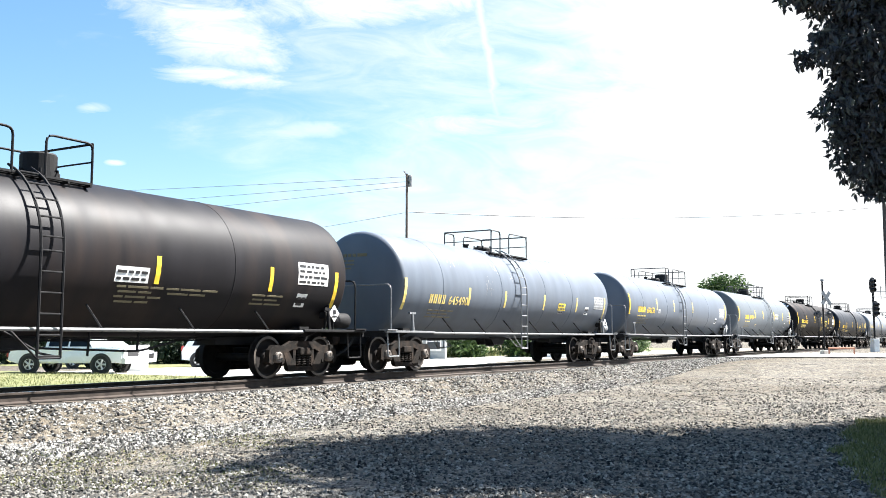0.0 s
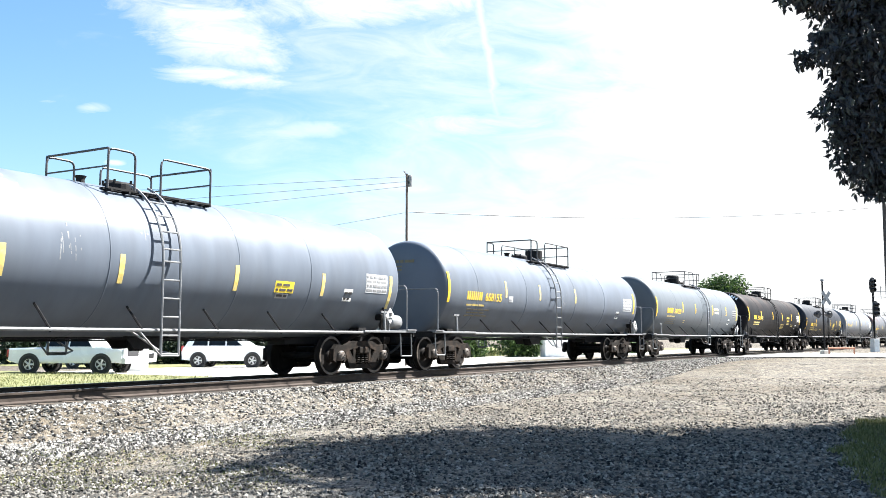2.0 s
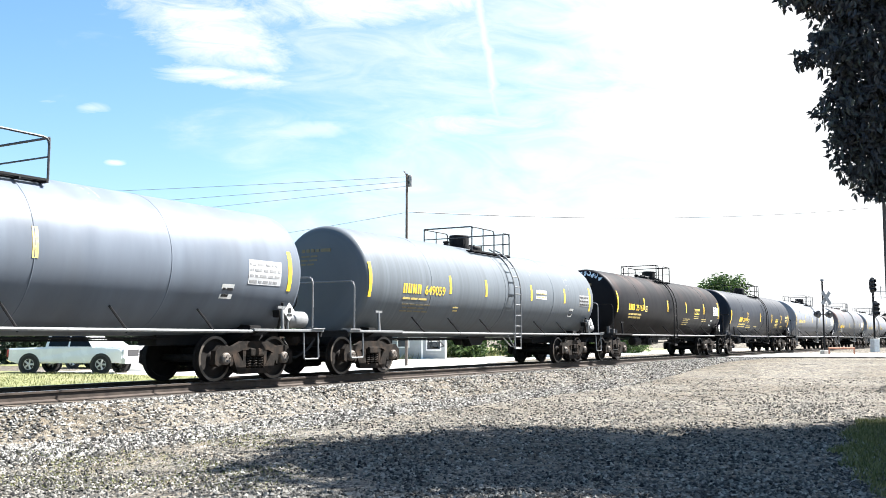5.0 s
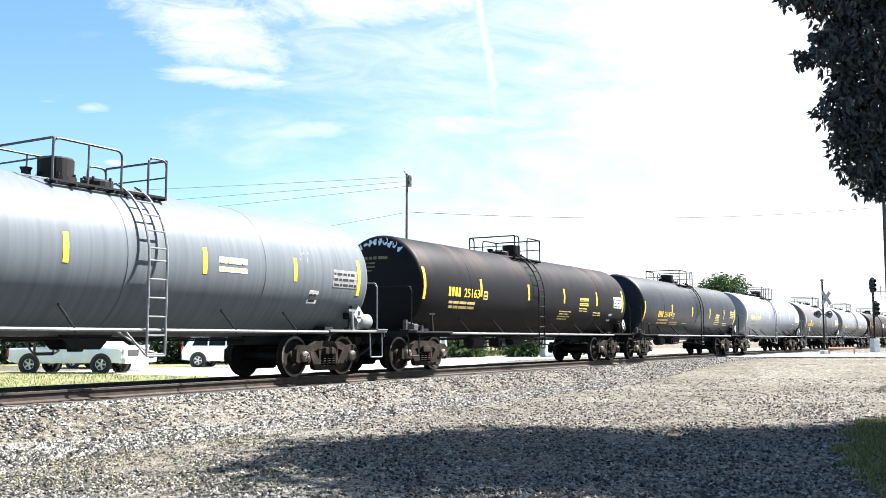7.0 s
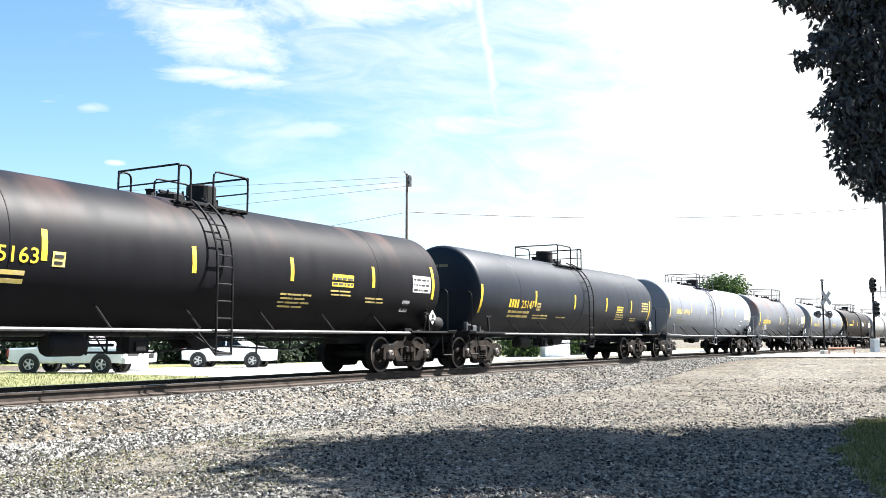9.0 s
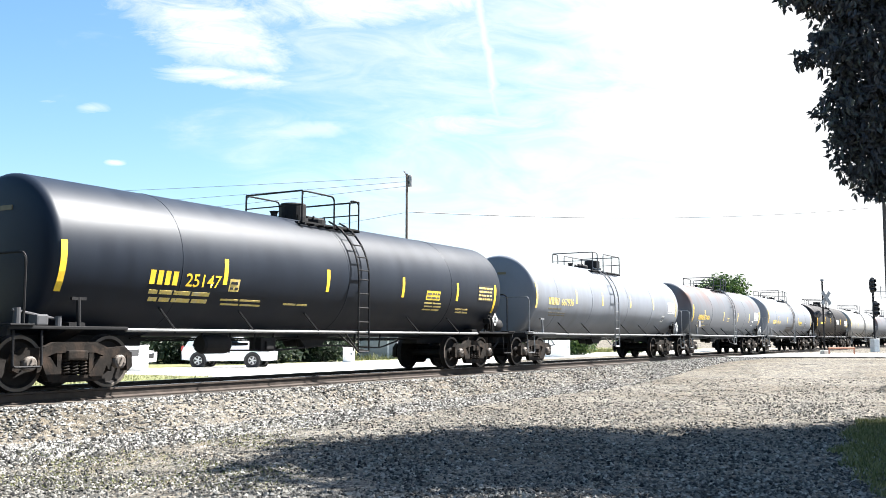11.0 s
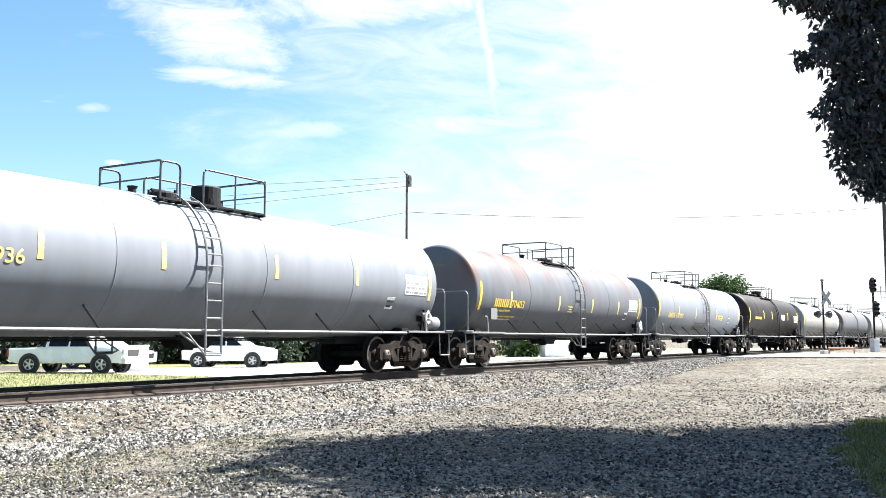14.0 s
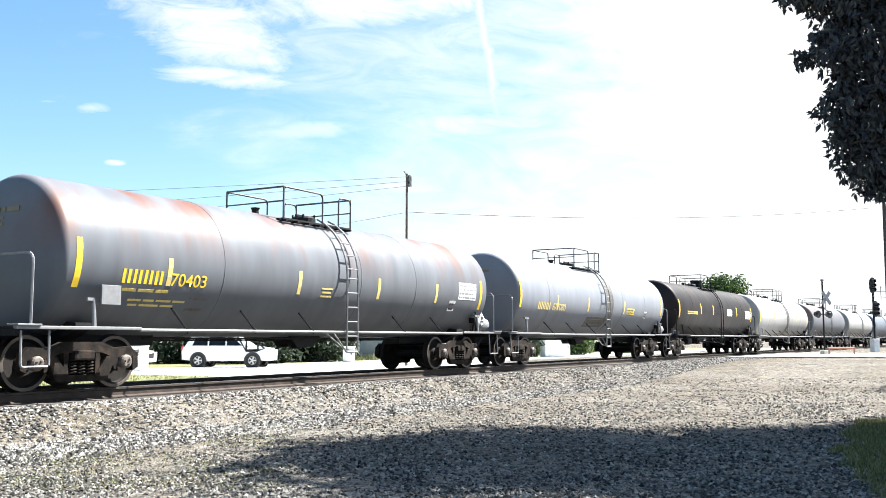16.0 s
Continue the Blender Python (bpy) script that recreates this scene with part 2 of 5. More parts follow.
M = dict(
    gravel=gravel_material(),
    stone=island_material("ballast_stone", [(0.0, (0.010, 0.010, 0.010)), (0.35, (0.060, 0.058, 0.054)), (0.62, (0.19, 0.183, 0.17)), (1.0, (0.36, 0.35, 0.325))]),
    # stones between the rails: the shade under the train is in their colour
    bed=island_material("shaded_stone", [(0.0, (0.012, 0.011, 0.010)), (0.6, (0.034, 0.030, 0.027)), (1.0, (0.085, 0.078, 0.07))]),
    pebble=island_material("lot_stone", [(0.0, (0.014, 0.014, 0.014)), (0.4, (0.070, 0.067, 0.060)), (0.75, (0.165, 0.157, 0.14)), (1.0, (0.29, 0.277, 0.245))]),
    leaf=island_material("leaf", [(0.0, (0.034, 0.036, 0.044)), (0.6, (0.056, 0.060, 0.064)), (1.0, (0.085, 0.098, 0.078))], 0.45, 0.4, 0.3),
    shrub=island_material("shrub_leaf", [(0.0, (0.016, 0.036, 0.010)), (0.6, (0.040, 0.080, 0.018)), (1.0, (0.080, 0.128, 0.032))], 0.5, 0.35, 0.25),
    hedge=island_material("hedge_leaf", [(0.0, (0.010, 0.018, 0.010)), (1.0, (0.028, 0.048, 0.024))], 0.6, 0.3, 0.15),
    grass=island_material("grass_blade", [(0.0, (0.060, 0.078, 0.021)), (0.6, (0.120, 0.132, 0.042)), (1.0, (0.228, 0.210, 0.096))], 0.6, 0.3, 0.2),
    bark=material("bark", (0.060, 0.048, 0.040), 0.9, vary=0.35, scale=14, bump=0.8, bump_scale=30),
    steel=material("rail_steel", (0.044, 0.034, 0.028), 0.7, 0.1, vary=0.35, scale=6, bump=0.2, spec=0.25),
    polished=material("rail_head", (0.42, 0.41, 0.40), 0.3, 0.9, vary=0.1, scale=10),
    tie=material("tie_wood", (0.060, 0.045, 0.033), 0.9, vary=0.4, scale=12, bump=0.6, bump_scale=25),
    asphalt=material("asphalt", (0.36, 0.355, 0.34), 0.9, vary=0.14, scale=30, bump=0.4, bump_scale=120, stain=0.4, stain_scale=0.3, tint=(0.28, 0.27, 0.26)),
    # bed under the train, its shade painted in as a dark base colour
    shaded_bed=material("shaded_ballast", (0.042, 0.036, 0.030), 0.95, vary=0.5, scale=22, bump=0.9, bump_scale=30, stain=0.5, stain_scale=3, tint=(0.07, 0.06, 0.05)),
    dirt=material("dirt", (0.240, 0.200, 0.152), 0.95, vary=0.2, scale=5, bump=0.5, bump_scale=40),
    truck=material("truck_iron", (0.011, 0.009, 0.0075), 0.85, 0.0, vary=0.6, scale=6, bump=0.45, bump_scale=30, stain=0.55, stain_scale=5, tint=(0.062, 0.041, 0.029), spec=0.15),
    dark=material("black_iron", (0.010, 0.0098, 0.0105), 0.7, 0.0, vary=0.35, scale=5, bump=0.2, spec=0.2),
    wheel=material("wheel_steel", (0.014, 0.012, 0.011), 0.75, 0.1, vary=0.4, scale=6, bump=0.2, spec=0.15),
    tread=material("wheel_rim", (0.085, 0.072, 0.060), 0.5, 0.3, vary=0.3, scale=8),
    bare=material("worn_cap", (0.120, 0.101, 0.086), 0.7, 0.1, vary=0.35, scale=14),
    yellow=material("yellow_paint", (0.80, 0.52, 0.03), 0.55, vary=0.12, scale=9, stain=0.25, stain_scale=6),
    old_yellow=material("faded_yellow_paint", (0.62, 0.47, 0.13), 0.7, vary=0.2, scale=16, stain=0.5, stain_scale=9, tint=(0.42, 0.42, 0.40)),
    white=material("white_paint", (0.78, 0.78, 0.76), 0.5, vary=0.08, scale=6, stain=0.25, stain_scale=4),
    black=material("black_paint", (0.016, 0.016, 0.018), 0.5, vary=0.2, scale=6),
    wood=material("pole_wood", (0.080, 0.068, 0.060), 0.9, vary=0.3, scale=8, bump=0.5, bump_scale=20),
    wire=material("wire", (0.040, 0.040, 0.044), 0.6, vary=0.1),
    galvanized=material("galvanized_steel", (0.176, 0.181, 0.185), 0.5, 0.15, vary=0.15, scale=12),
    car_white=material("car_white", (0.80, 0.81, 0.82), 0.25, vary=0.03, scale=2, coat=0.6),
    car_glass=material("car_glass", (0.016, 0.020, 0.024), 0.06, vary=0.1),
    rubber=material("rubber", (0.018, 0.018, 0.018), 0.85, vary=0.2),
    alloy=material("alloy", (0.55, 0.55, 0.56), 0.35, 0.8, vary=0.1),
    lamp_red=material("lamp_red", (0.35, 0.03, 0.02), 0.3, vary=0.1),
    lamp_clear=material("lamp_clear", (0.65, 0.66, 0.66), 0.15, vary=0.1),
    siding=material("siding", (0.264, 0.288, 0.296), 0.7, vary=0.08, scale=4),
    shingle=material("shingle", (0.112, 0.108, 0.104), 0.9, vary=0.3, scale=14, bump=0.4),
    window=material("window_glass", (0.040, 0.048, 0.056), 0.08, vary=0.1),
    graffiti=material("pale_blue_spray", (0.62, 0.70, 0.76), 0.6, vary=0.2, scale=5),
    concrete=material("concrete", (0.48, 0.46, 0.42), 0.85, vary=0.15, scale=6, bump=0.3),
    plank=material("crossing_plank", (0.072, 0.060, 0.052), 0.9, vary=0.3, scale=10, bump=0.4),
    spill=material("dried_spill", (0.080, 0.072, 0.064), 0.6, vary=0.4, scale=6),
    lawn=material("lawn", (0.122, 0.127, 0.044), 0.9, vary=0.3, scale=3, bump=0.6, bump_scale=40, stain=0.6, stain_scale=0.4, tint=(0.206, 0.186, 0.098)),
    scuff=material("scuffed_paint", (0.216, 0.220, 0.224), 0.6, vary=0.3, scale=12),
    panel_yellow=material("yellow_panel", (0.80, 0.60, 0.05), 0.5, vary=0.06),
    rail_grey=material("grey_railing", (0.056, 0.056, 0.060), 0.6, vary=0.2),
    faint_yellow=material("faint_yellow_stencil", (0.160, 0.136, 0.080), 0.7, vary=0.2),
    pale_panel=material("pale_panel", (0.400, 0.408, 0.416), 0.5, vary=0.08),
    # pale colour stands for the sun's highlight along a dark car's side rail
    lit_rail=material("sunlit_pale_rail", (0.170, 0.170, 0.170), 0.5, vary=0.2, scale=6),
    rust_bar=material("rusty_bar", (0.288, 0.136, 0.088), 0.8, vary=0.25, scale=8),
)


# ---- mesh helpers ----
def part(name, bm, mat, parent=None, label="", smooth=False, kind=""):
    """Link a bmesh as one mesh object under a thing or a part."""
    me = bpy.data.meshes.new(name)
    if smooth:
        for f in bm.faces:
            f.smooth = True
    bm.to_mesh(me)
    bm.free()
    me.materials.append(mat)
    ob = new(name, me)
    ob.parent = parent
    return tagged(ob, label, kind=kind)


def share(name, like, parent, m):
    """Another object on the mesh of a part that looks alike."""
    ob = new(name, like.data)
    ob.parent = parent
    ob.matrix_basis = m
    return ob


def bag(name, verts, faces, mat, parent=None, smooth=False):
    me = bpy.data.meshes.new(name)
    me.from_pydata(verts, [], faces)
    me.materials.append(mat)
    if smooth:
        me.polygons.foreach_set("use_smooth", [True] * len(me.polygons))
    me.update()
    ob = new(name, me)
    ob.parent = parent
    return ob


def block(bm, x0, x1, y0, y1, z0, z1, bevel=0.0):
    m = Matrix.Translation(((x0 + x1) / 2, (y0 + y1) / 2, (z0 + z1) / 2)) @ Matrix.Diagonal((x1 - x0, y1 - y0, z1 - z0, 1))
    made = bmesh.ops.create_cube(bm, size=1, matrix=m)["verts"]
    if bevel:
        edges = list({e for v in made for e in v.link_edges})
        bmesh.ops.bevel(bm, geom=edges, offset=bevel, segments=2, affect="EDGES", profile=0.6)
    return bm


def rod(bm, a, b, r, n=8, r2=None):
    a, b = Vector(a), Vector(b)
    turn = (b - a).to_track_quat("Z", "Y").to_matrix().to_4x4()
    bmesh.ops.create_cone(bm, cap_ends=True, segments=n, radius1=r, radius2=r if r2 is None else r2, depth=(b - a).length, matrix=Matrix.Translation((a + b) / 2) @ turn)
    return bm


def tube(bm, pts, r, n=6, closed=False):
    """A bent pipe through the points."""
    pts = [Vector(p) for p in pts]
    rings = []
    for i, p in enumerate(pts):
        a = pts[i - 1] if i or closed else pts[i]
        b = pts[(i + 1) % len(pts)] if i + 1 < len(pts) or closed else pts[i]
        d = (b - a).normalized()
        up = Vector((0, 0, 1)) if abs(d.z) < 0.85 else Vector((1, 0, 0))
        u = d.cross(up).normalized()
        v = u.cross(d)
        rings.append([bm.verts.new(p + (u * math.cos(2 * math.pi * k / n) + v * math.sin(2 * math.pi * k / n)) * r) for k in range(n)])
    pairs = list(zip(rings, rings[1:])) + ([(rings[-1], rings[0])] if closed else [])
    for a, b in pairs:
        for k in range(n):
            bm.faces.new((a[k], a[(k + 1) % n], b[(k + 1) % n], b[k]))
    if not closed:
        bm.faces.new(rings[0][::-1])
        bm.faces.new(rings[-1])
    return bm


def bend(pts, r=0.1, n=3):
    """Round the corners of a line of points."""
    pts = [Vector(p) for p in pts]
    out = [pts[0]]
    for a, b, c in zip(pts, pts[1:], pts[2:]):
        u, v = (a - b), (c - b)
        k = min(r, u.length * 0.45, v.length * 0.45)
        u, v = b + u.normalized() * k, b + v.normalized() * k
        for i in range(n + 1):
            t = i / n
            out.append(u * (1 - t) ** 2 + b * 2 * t * (1 - t) + v * t * t)
    return out + [pts[-1]]


def extruded(bm, outline, y0, y1):
    """A plate with that outline in x and z, from y0 to y1."""
    a = [bm.verts.new((x, y0, z)) for x, z in outline]
    b = [bm.verts.new((x, y1, z)) for x, z in outline]
    n = len(a)
    bm.faces.new(a)
    bm.faces.new(b[::-1])
    for i in range(n):
        bm.faces.new((a[i], b[i], b[(i + 1) % n], a[(i + 1) % n]))
    bmesh.ops.recalc_face_normals(bm, faces=bm.faces)
    return bm


def lathe(bm, profile, n=48, axis="x", center=(0, 0, 0)):
    """Turn (position along the axis, radius) pairs about an axis through center."""
    c = Vector(center)
    rings = []
    for x, r in profile:
        if r < 1e-5:
            p = {"x": Vector((x, 0, 0)), "y": Vector((0, x, 0)), "z": Vector((0, 0, x))}[axis]
            rings.append([bm.verts.new(c + p)])
            continue
        row = []
        for k in range(n):
            a = 2 * math.pi * k / n
            u, v = r * math.cos(a), r * math.sin(a)
            row.append(bm.verts.new(c + {"x": Vector((x, u, v)), "y": Vector((v, x, u)), "z": Vector((u, v, x))}[axis]))
        rings.append(row)
    for a, b in zip(rings, rings[1:]):
        for k in range(n):
            j = (k + 1) % n
            if len(a) == 1 and len(b) == 1:
                continue
            if len(a) == 1:
                bm.faces.new((a[0], b[k], b[j]))
            elif len(b) == 1:
                bm.faces.new((a[k], b[0], a[j]))
            else:
                bm.faces.new((a[k], b[k], b[j], a[j]))
    bmesh.ops.recalc_face_normals(bm, faces=bm.faces)
    return bm


# ---- ground, lot, crossing ----
def level(x, y):
    """Height of the ground: lot, ballast bank and the rise to the crossing."""
    d = max(0.0, x - S_CURVE) / R_CURVE
    lat = (D - R_CURVE * (1 - math.cos(d)) - y)
    a = abs(lat)
    bank = -0.20 if a < 1.75 else (-0.20 - (a - 1.75) / 0.95 * 0.40 if a < 2.7 else -0.60)
    rise = min(1.0, max(0.0, (x - 26 - 0.28 * max(0.0, lat)) / 16.0))
    rise = rise * rise * (3 - 2 * rise) * min(1.0, max(0.0, (lat + 9.0) / 4.0))
    z = bank * (1 - rise) + (-0.12 if a > 1.7 else -0.20) * rise
    if a >= 2.7:
        z -= 0.05 * (1 - rise) * min(1.0, (a - 2.7) / 3.0)
    far = min(1.0, max(0.0, (math.hypot(x, y) - 110.0) / 100.0))
    return z * (1 - far) + GROUND * far


def build_ground():
    def lines(stops):
        out = []
        for a, b, n in stops:
            out += list(np.linspace(a, b, n, endpoint=False))
        return out + [stops[-1][1]]
    xs = lines([(-1500, -200, 6), (-200, -20, 10), (-20, 80, 200), (80, 240, 60), (240, 1800, 12)])
    ys = lines([(-1500, -100, 6), (-100, -6, 12), (-6, 9, 45), (9, 20, 66), (20, 60, 30), (60, 300, 20), (300, 1800, 10)])
    verts = []
    for x in xs:
        for y in ys:
            near = math.hypot(x, y) < 90
            bumpy = 0.018 * noise.noise((x * 0.7, y * 0.7, 0)) + 0.012 * noise.noise((x * 2.3, y * 2.3, 5)) if near else 0.0
            verts.append((x, y, level(x, y) + bumpy))
    n = len(ys)
    faces = [(i * n + j, (i + 1) * n + j, (i + 1) * n + j + 1, i * n + j + 1) for i in range(len(xs) - 1) for j in range(n - 1)]
    ob = bag("ground", verts, faces, M["gravel"], smooth=True)
    return tagged(ob, "pale crushed gravel lot rising to a ballast bank", "ground", kind="structure")


def stones(name, count, spot, size, mat, label):
    """Loose angular stones, strewn where spot() says."""
    rng = np.random.default_rng(11 + count)
    base = np.array([(1, 0, 0), (-1, 0, 0), (0, 1, 0), (0, -1, 0), (0, 0, 1), (0, 0, -1)], float)
    tri = [(0, 2, 4), (2, 1, 4), (1, 3, 4), (3, 0, 4), (2, 0, 5), (1, 2, 5), (3, 1, 5), (0, 3, 5)]
    verts, faces = [], []
    for i in range(count):
        x, y = spot(rng)
        r = size[0] + (size[1] - size[0]) * rng.random() ** 2
        v = base * (r * (0.6 + 0.8 * rng.random((6, 1)))) * np.array([1, 0.85, 0.65])
        a = rng.random() * 6.28
        c, s = math.cos(a), math.sin(a)
        v = v @ np.array([[c, s, 0], [-s, c, 0], [0, 0, 1]]) + rng.normal(0, r * 0.16, (6, 3))
        v += (x, y, level(x, y) + r * 0.25)
        k = len(verts)
        verts += v.tolist()
        faces += [(k + p, k + q, k + w) for p, q, w in tri]
    ob = bag(name, verts, faces, mat)
    return tagged(ob, label, "gravel", kind="stuff")


def build_road():
    """The street over the crossing, and the street behind the track."""
    bm = bmesh.new()
    edge = [((49, 14.6), (66, 14.6)), ((49.6, 11.5), (66, 11.0)), ((52.5, 4.6), (69, 4.0)), ((58, -4), (76, -4)), ((80, -40), (100, -40))]
    rows = [[bm.verts.new((x, y, level(x, y) + 0.05)) for x, y in ((a[0] * (1 - t) + b[0] * t, a[1] * (1 - t) + b[1] * t) for t in np.linspace(0, 1, 9))] for a, b in edge]
    for p, q in zip(rows, rows[1:]):
        for i in range(8):
            bm.faces.new((p[i], p[i + 1], q[i + 1], q[i]))
    bmesh.ops.reverse_faces(bm, faces=bm.faces[:])
    tagged(part("road", bm, M["asphalt"]), "sun-bleached asphalt street at the level crossing", "road", kind="structure")
    bm = bmesh.new()
    rows = []
    for x in np.linspace(27.5, 150, 50):
        rows.append([bm.verts.new((x, 19.5 + 17 * t, level(x, 19.5 + 17 * t) + 0.03)) for t in np.linspace(0, 1, 12)])
    for p, q in zip(rows, rows[1:]):
        for i in range(11):
            bm.faces.new((p[i], q[i], q[i + 1], p[i + 1]))
    tagged(part("street", bm, M["concrete"]), "pale concrete street running behind the track", "road", kind="structure")


def build_track():
    """Two rails on ties; each rail is foot, web and head."""
    root = tagged(new("railway_track"), "weathered steel rails on dark wooden ties", "railway", kind="structure")
    prof = [(-0.07, -0.18), (0.07, -0.18), (0.07, -0.165), (0.012, -0.14), (0.012, -0.045), (0.037, -0.035), (0.037, -0.004), (0.03, 0.0), (-0.03, 0.0), (-0.037, -0.004), (-0.037, -0.035), (-0.012, -0.045), (-0.012, -0.14), (-0.07, -0.165)]
    stations = list(np.linspace(-140, 13.45, 14)) + list(np.linspace(15, 320, 80))
    for side in (0.755, -0.755):
        verts, faces = [], []
        for s in stations:
            for u, z in prof:
                p, _ = track(s, side + u, z)
                verts.append(tuple(p))
        n = len(prof)
        for i in range(len(stations) - 1):
            for k in range(n):
                faces.append((i * n + k, i * n + (k + 1) % n, (i + 1) * n + (k + 1) % n, (i + 1) * n + k))
        rail = bag("rail", verts, faces, M["steel"], root)
        verts, faces = [], []
        for s in stations:
            for u in (-0.026, 0.026):
                verts.append(tuple(track(s, side + u, 0.003)[0]))
        faces = [(2 * i, 2 * i + 2, 2 * i + 3, 2 * i + 1) for i in range(len(stations) - 1)]
        bag("running_surface", verts, faces, M["polished"], rail)
    bm = block(bmesh.new(), -0.115, 0.115, -1.3, 1.3, -0.36, -0.182, 0.012)
    first = part("tie", bm, M["tie"], root)
    plate = part("tie_plate", block(bmesh.new(), -0.09, 0.09, -0.17, 0.17, -0.183, -0.176), M["steel"], first)
    plate.location = (0, 0.755, 0)
    share("tie_plate", plate, first, pose(0, -0.755, 0))
    rng = random.Random(4)
    for i in range(150):
        p, h = track(-4 + i * 0.535)
        m = pose(p.x, p.y + rng.uniform(-0.05, 0.05), rng.uniform(-0.012, 0.006), 0, 0, h + rng.uniform(-1.2, 1.2))
        if i == 0:
            first.matrix_basis = m
            continue
        t = share("tie", first, root, m)
        for sgn in (1, -1):
            share("tie_plate", plate, t, pose(0, 0.755 * sgn, 0))
    verts, faces = [], []
    for s in list(np.arange(-138, -4.3, 0.535)) + list(np.arange(76.4, 250, 0.535)):
        k = len(verts)
        for ds in (-0.115, 0.115):
            for lat in (-1.3, 1.3):
                for z in (-0.36, -0.182):
                    verts.append(tuple(track(s + ds, lat, z)[0]))
        faces += [(k + a, k + b, k + c, k + d) for a, b, c, d in ((0, 1, 3, 2), (4, 6, 7, 5), (1, 5, 7, 3), (0, 4, 5, 1), (2, 3, 7, 6))]
    tagged(bag("far_ties", verts, faces, M["tie"], root), kind="stuff")
    # dark sheet between the rails that carries the train's shade as colour
    verts = [tuple(track(q, u, -0.187 + 0.006 * noise.noise((q * 3, u * 3, 1)))[0]) for q in np.linspace(-60, 49, 380) for u in np.linspace(-1.5, 1.42, 9)]
    bag("track_bed", verts, [(9 * i + k, 9 * i + k + 1, 9 * i + k + 10, 9 * i + k + 9) for i in range(379) for k in range(8)], M["shaded_bed"], root)
    bm = bmesh.new()
    for u0, u1 in ((-0.62, 0.62), (0.90, 1.9), (-1.9, -0.90)):
        p = [track(49.5, u1), track(65.5, u1), track(65.5, u0), track(49.5, u0)]
        bm.faces.new([bm.verts.new((q[0].x, q[0].y, -0.02)) for q in p])
    bmesh.ops.solidify(bm, geom=bm.faces[:], thickness=0.1)
    part("crossing_panel", bm, M["asphalt"], root)


build_ground()
build_road()
build_track()


def build_lawns():
    """Grass beyond the track, and a tuft of lawn at the edge of the lot."""
    rng = np.random.default_rng(5)
    def sheet(name, x0, x1, y0, y1, label, step):
        nx, ny = max(2, int((x1 - x0) / step)), max(2, int((y1 - y0) / step))
        verts = [(x, y, level(x, y) + 0.025 + 0.02 * noise.noise((x, y, 0))) for x in np.linspace(x0, x1, nx) for y in np.linspace(y0, y1, ny)]
        faces = [(i * ny + j, (i + 1) * ny + j, (i + 1) * ny + j + 1, i * ny + j + 1) for i in range(nx - 1) for j in range(ny - 1)]
        return tagged(bag(name, verts, faces, M["lawn"], smooth=True), label, "lawn", kind="structure")
    def blades(n, spot, h, label):
        verts, faces = [], []
        for _ in range(n):
            x, y = spot()
            z, a, k = level(x, y), rng.uniform(0, 6.28), len(verts)
            hh, w = h * rng.uniform(0.3, 1.1), 0.006 + 0.10 * h * 0.4
            lx, ly = rng.normal(0, h * 0.4, 2)
            verts += [(x - w * math.cos(a), y - w * math.sin(a), z), (x + w * math.cos(a), y + w * math.sin(a), z), (x + lx, y + ly, z + hh)]
            faces.append((k, k + 1, k + 2))
        tagged(bag("grass", verts, faces, M["grass"]), label, "grass", kind="stuff")
    sheet("verge", 2, 27.5, 19.6, 60, "dry yellow-green grass verge beyond the track", 0.9)
    sheet("verge", 33, 150, 36.5, 90, "dry grass behind the street", 2.5)
    blades(16000, lambda: (rng.uniform(8, 27.5), rng.uniform(19.7, 36)), 0.14, "dry uneven grass beyond the track")
    blades(9000, lambda: (rng.uniform(52, 110), rng.uniform(36.6, 44)), 0.55, "tall pale weeds beyond the track")
    def tuft():
        f = 9.0 + 8.6 * rng.random()
        lim = 0.415 * f + 0.35 * noise.noise((f * 0.9, 0, 3)) + 0.02 * (f - 13.0) ** 2
        p = at(lim + 3.2 * rng.random() ** 1.3 + 0.5 * rng.random() ** 2, f)
        return p.x, p.y
    blades(22000, tuft, 0.085, "shaded green grass at the edge of the gravel lot")

    def weedy():
        while True:
            f = 9.5 + 9.0 * rng.random()
            p = at(-f * (0.13 + 0.42 * rng.random() ** 0.8), f)
            if p.y < D - 3.1 and noise.noise((p.x * 0.8, p.y * 0.8, 7)) + 0.25 * rng.random() > 0.02:
                return p.x, p.y
    blades(9000, weedy, 0.028, "sparse yellow-green weeds between the gravel stones")


build_lawns()


def near_bank(rng):
    x = 4 + 46 * rng.random() ** 1.5
    d = max(0.0, x - S_CURVE) / R_CURVE
    lat = 1.36 + 2.9 * rng.random() ** 1.25
    return x, D - R_CURVE * (1 - math.cos(d)) - lat


def far_bank(rng):
    x = 4 + 50 * rng.random()
    return x, D + 3.0 * rng.random() - 0.6


def lot(rng):
    f = 8.5 + 24 * rng.random() ** 1.6
    p = at((rng.random() * 2 - 1) * (0.5 * f + 0.6), f)
    while p.y > D - 3.0:
        f = 8.5 + 14 * rng.random() ** 1.3
        p = at((rng.random() * 2 - 1) * (0.5 * f + 0.6), f)
    return p.x, p.y


stones("ballast", 42000, near_bank, (0.018, 0.044), M["stone"], "pale broken ballast stones on the track bank")
# these stones are coloured dark for the shade below the cars
stones("ballast", 9000, far_bank, (0.02, 0.04), M["bed"], "ballast stones between the rails, darkened by painted shade")
stones("loose_gravel", 60000, lot, (0.010, 0.034), M["pebble"], "loose grey gravel strewn over the lot")


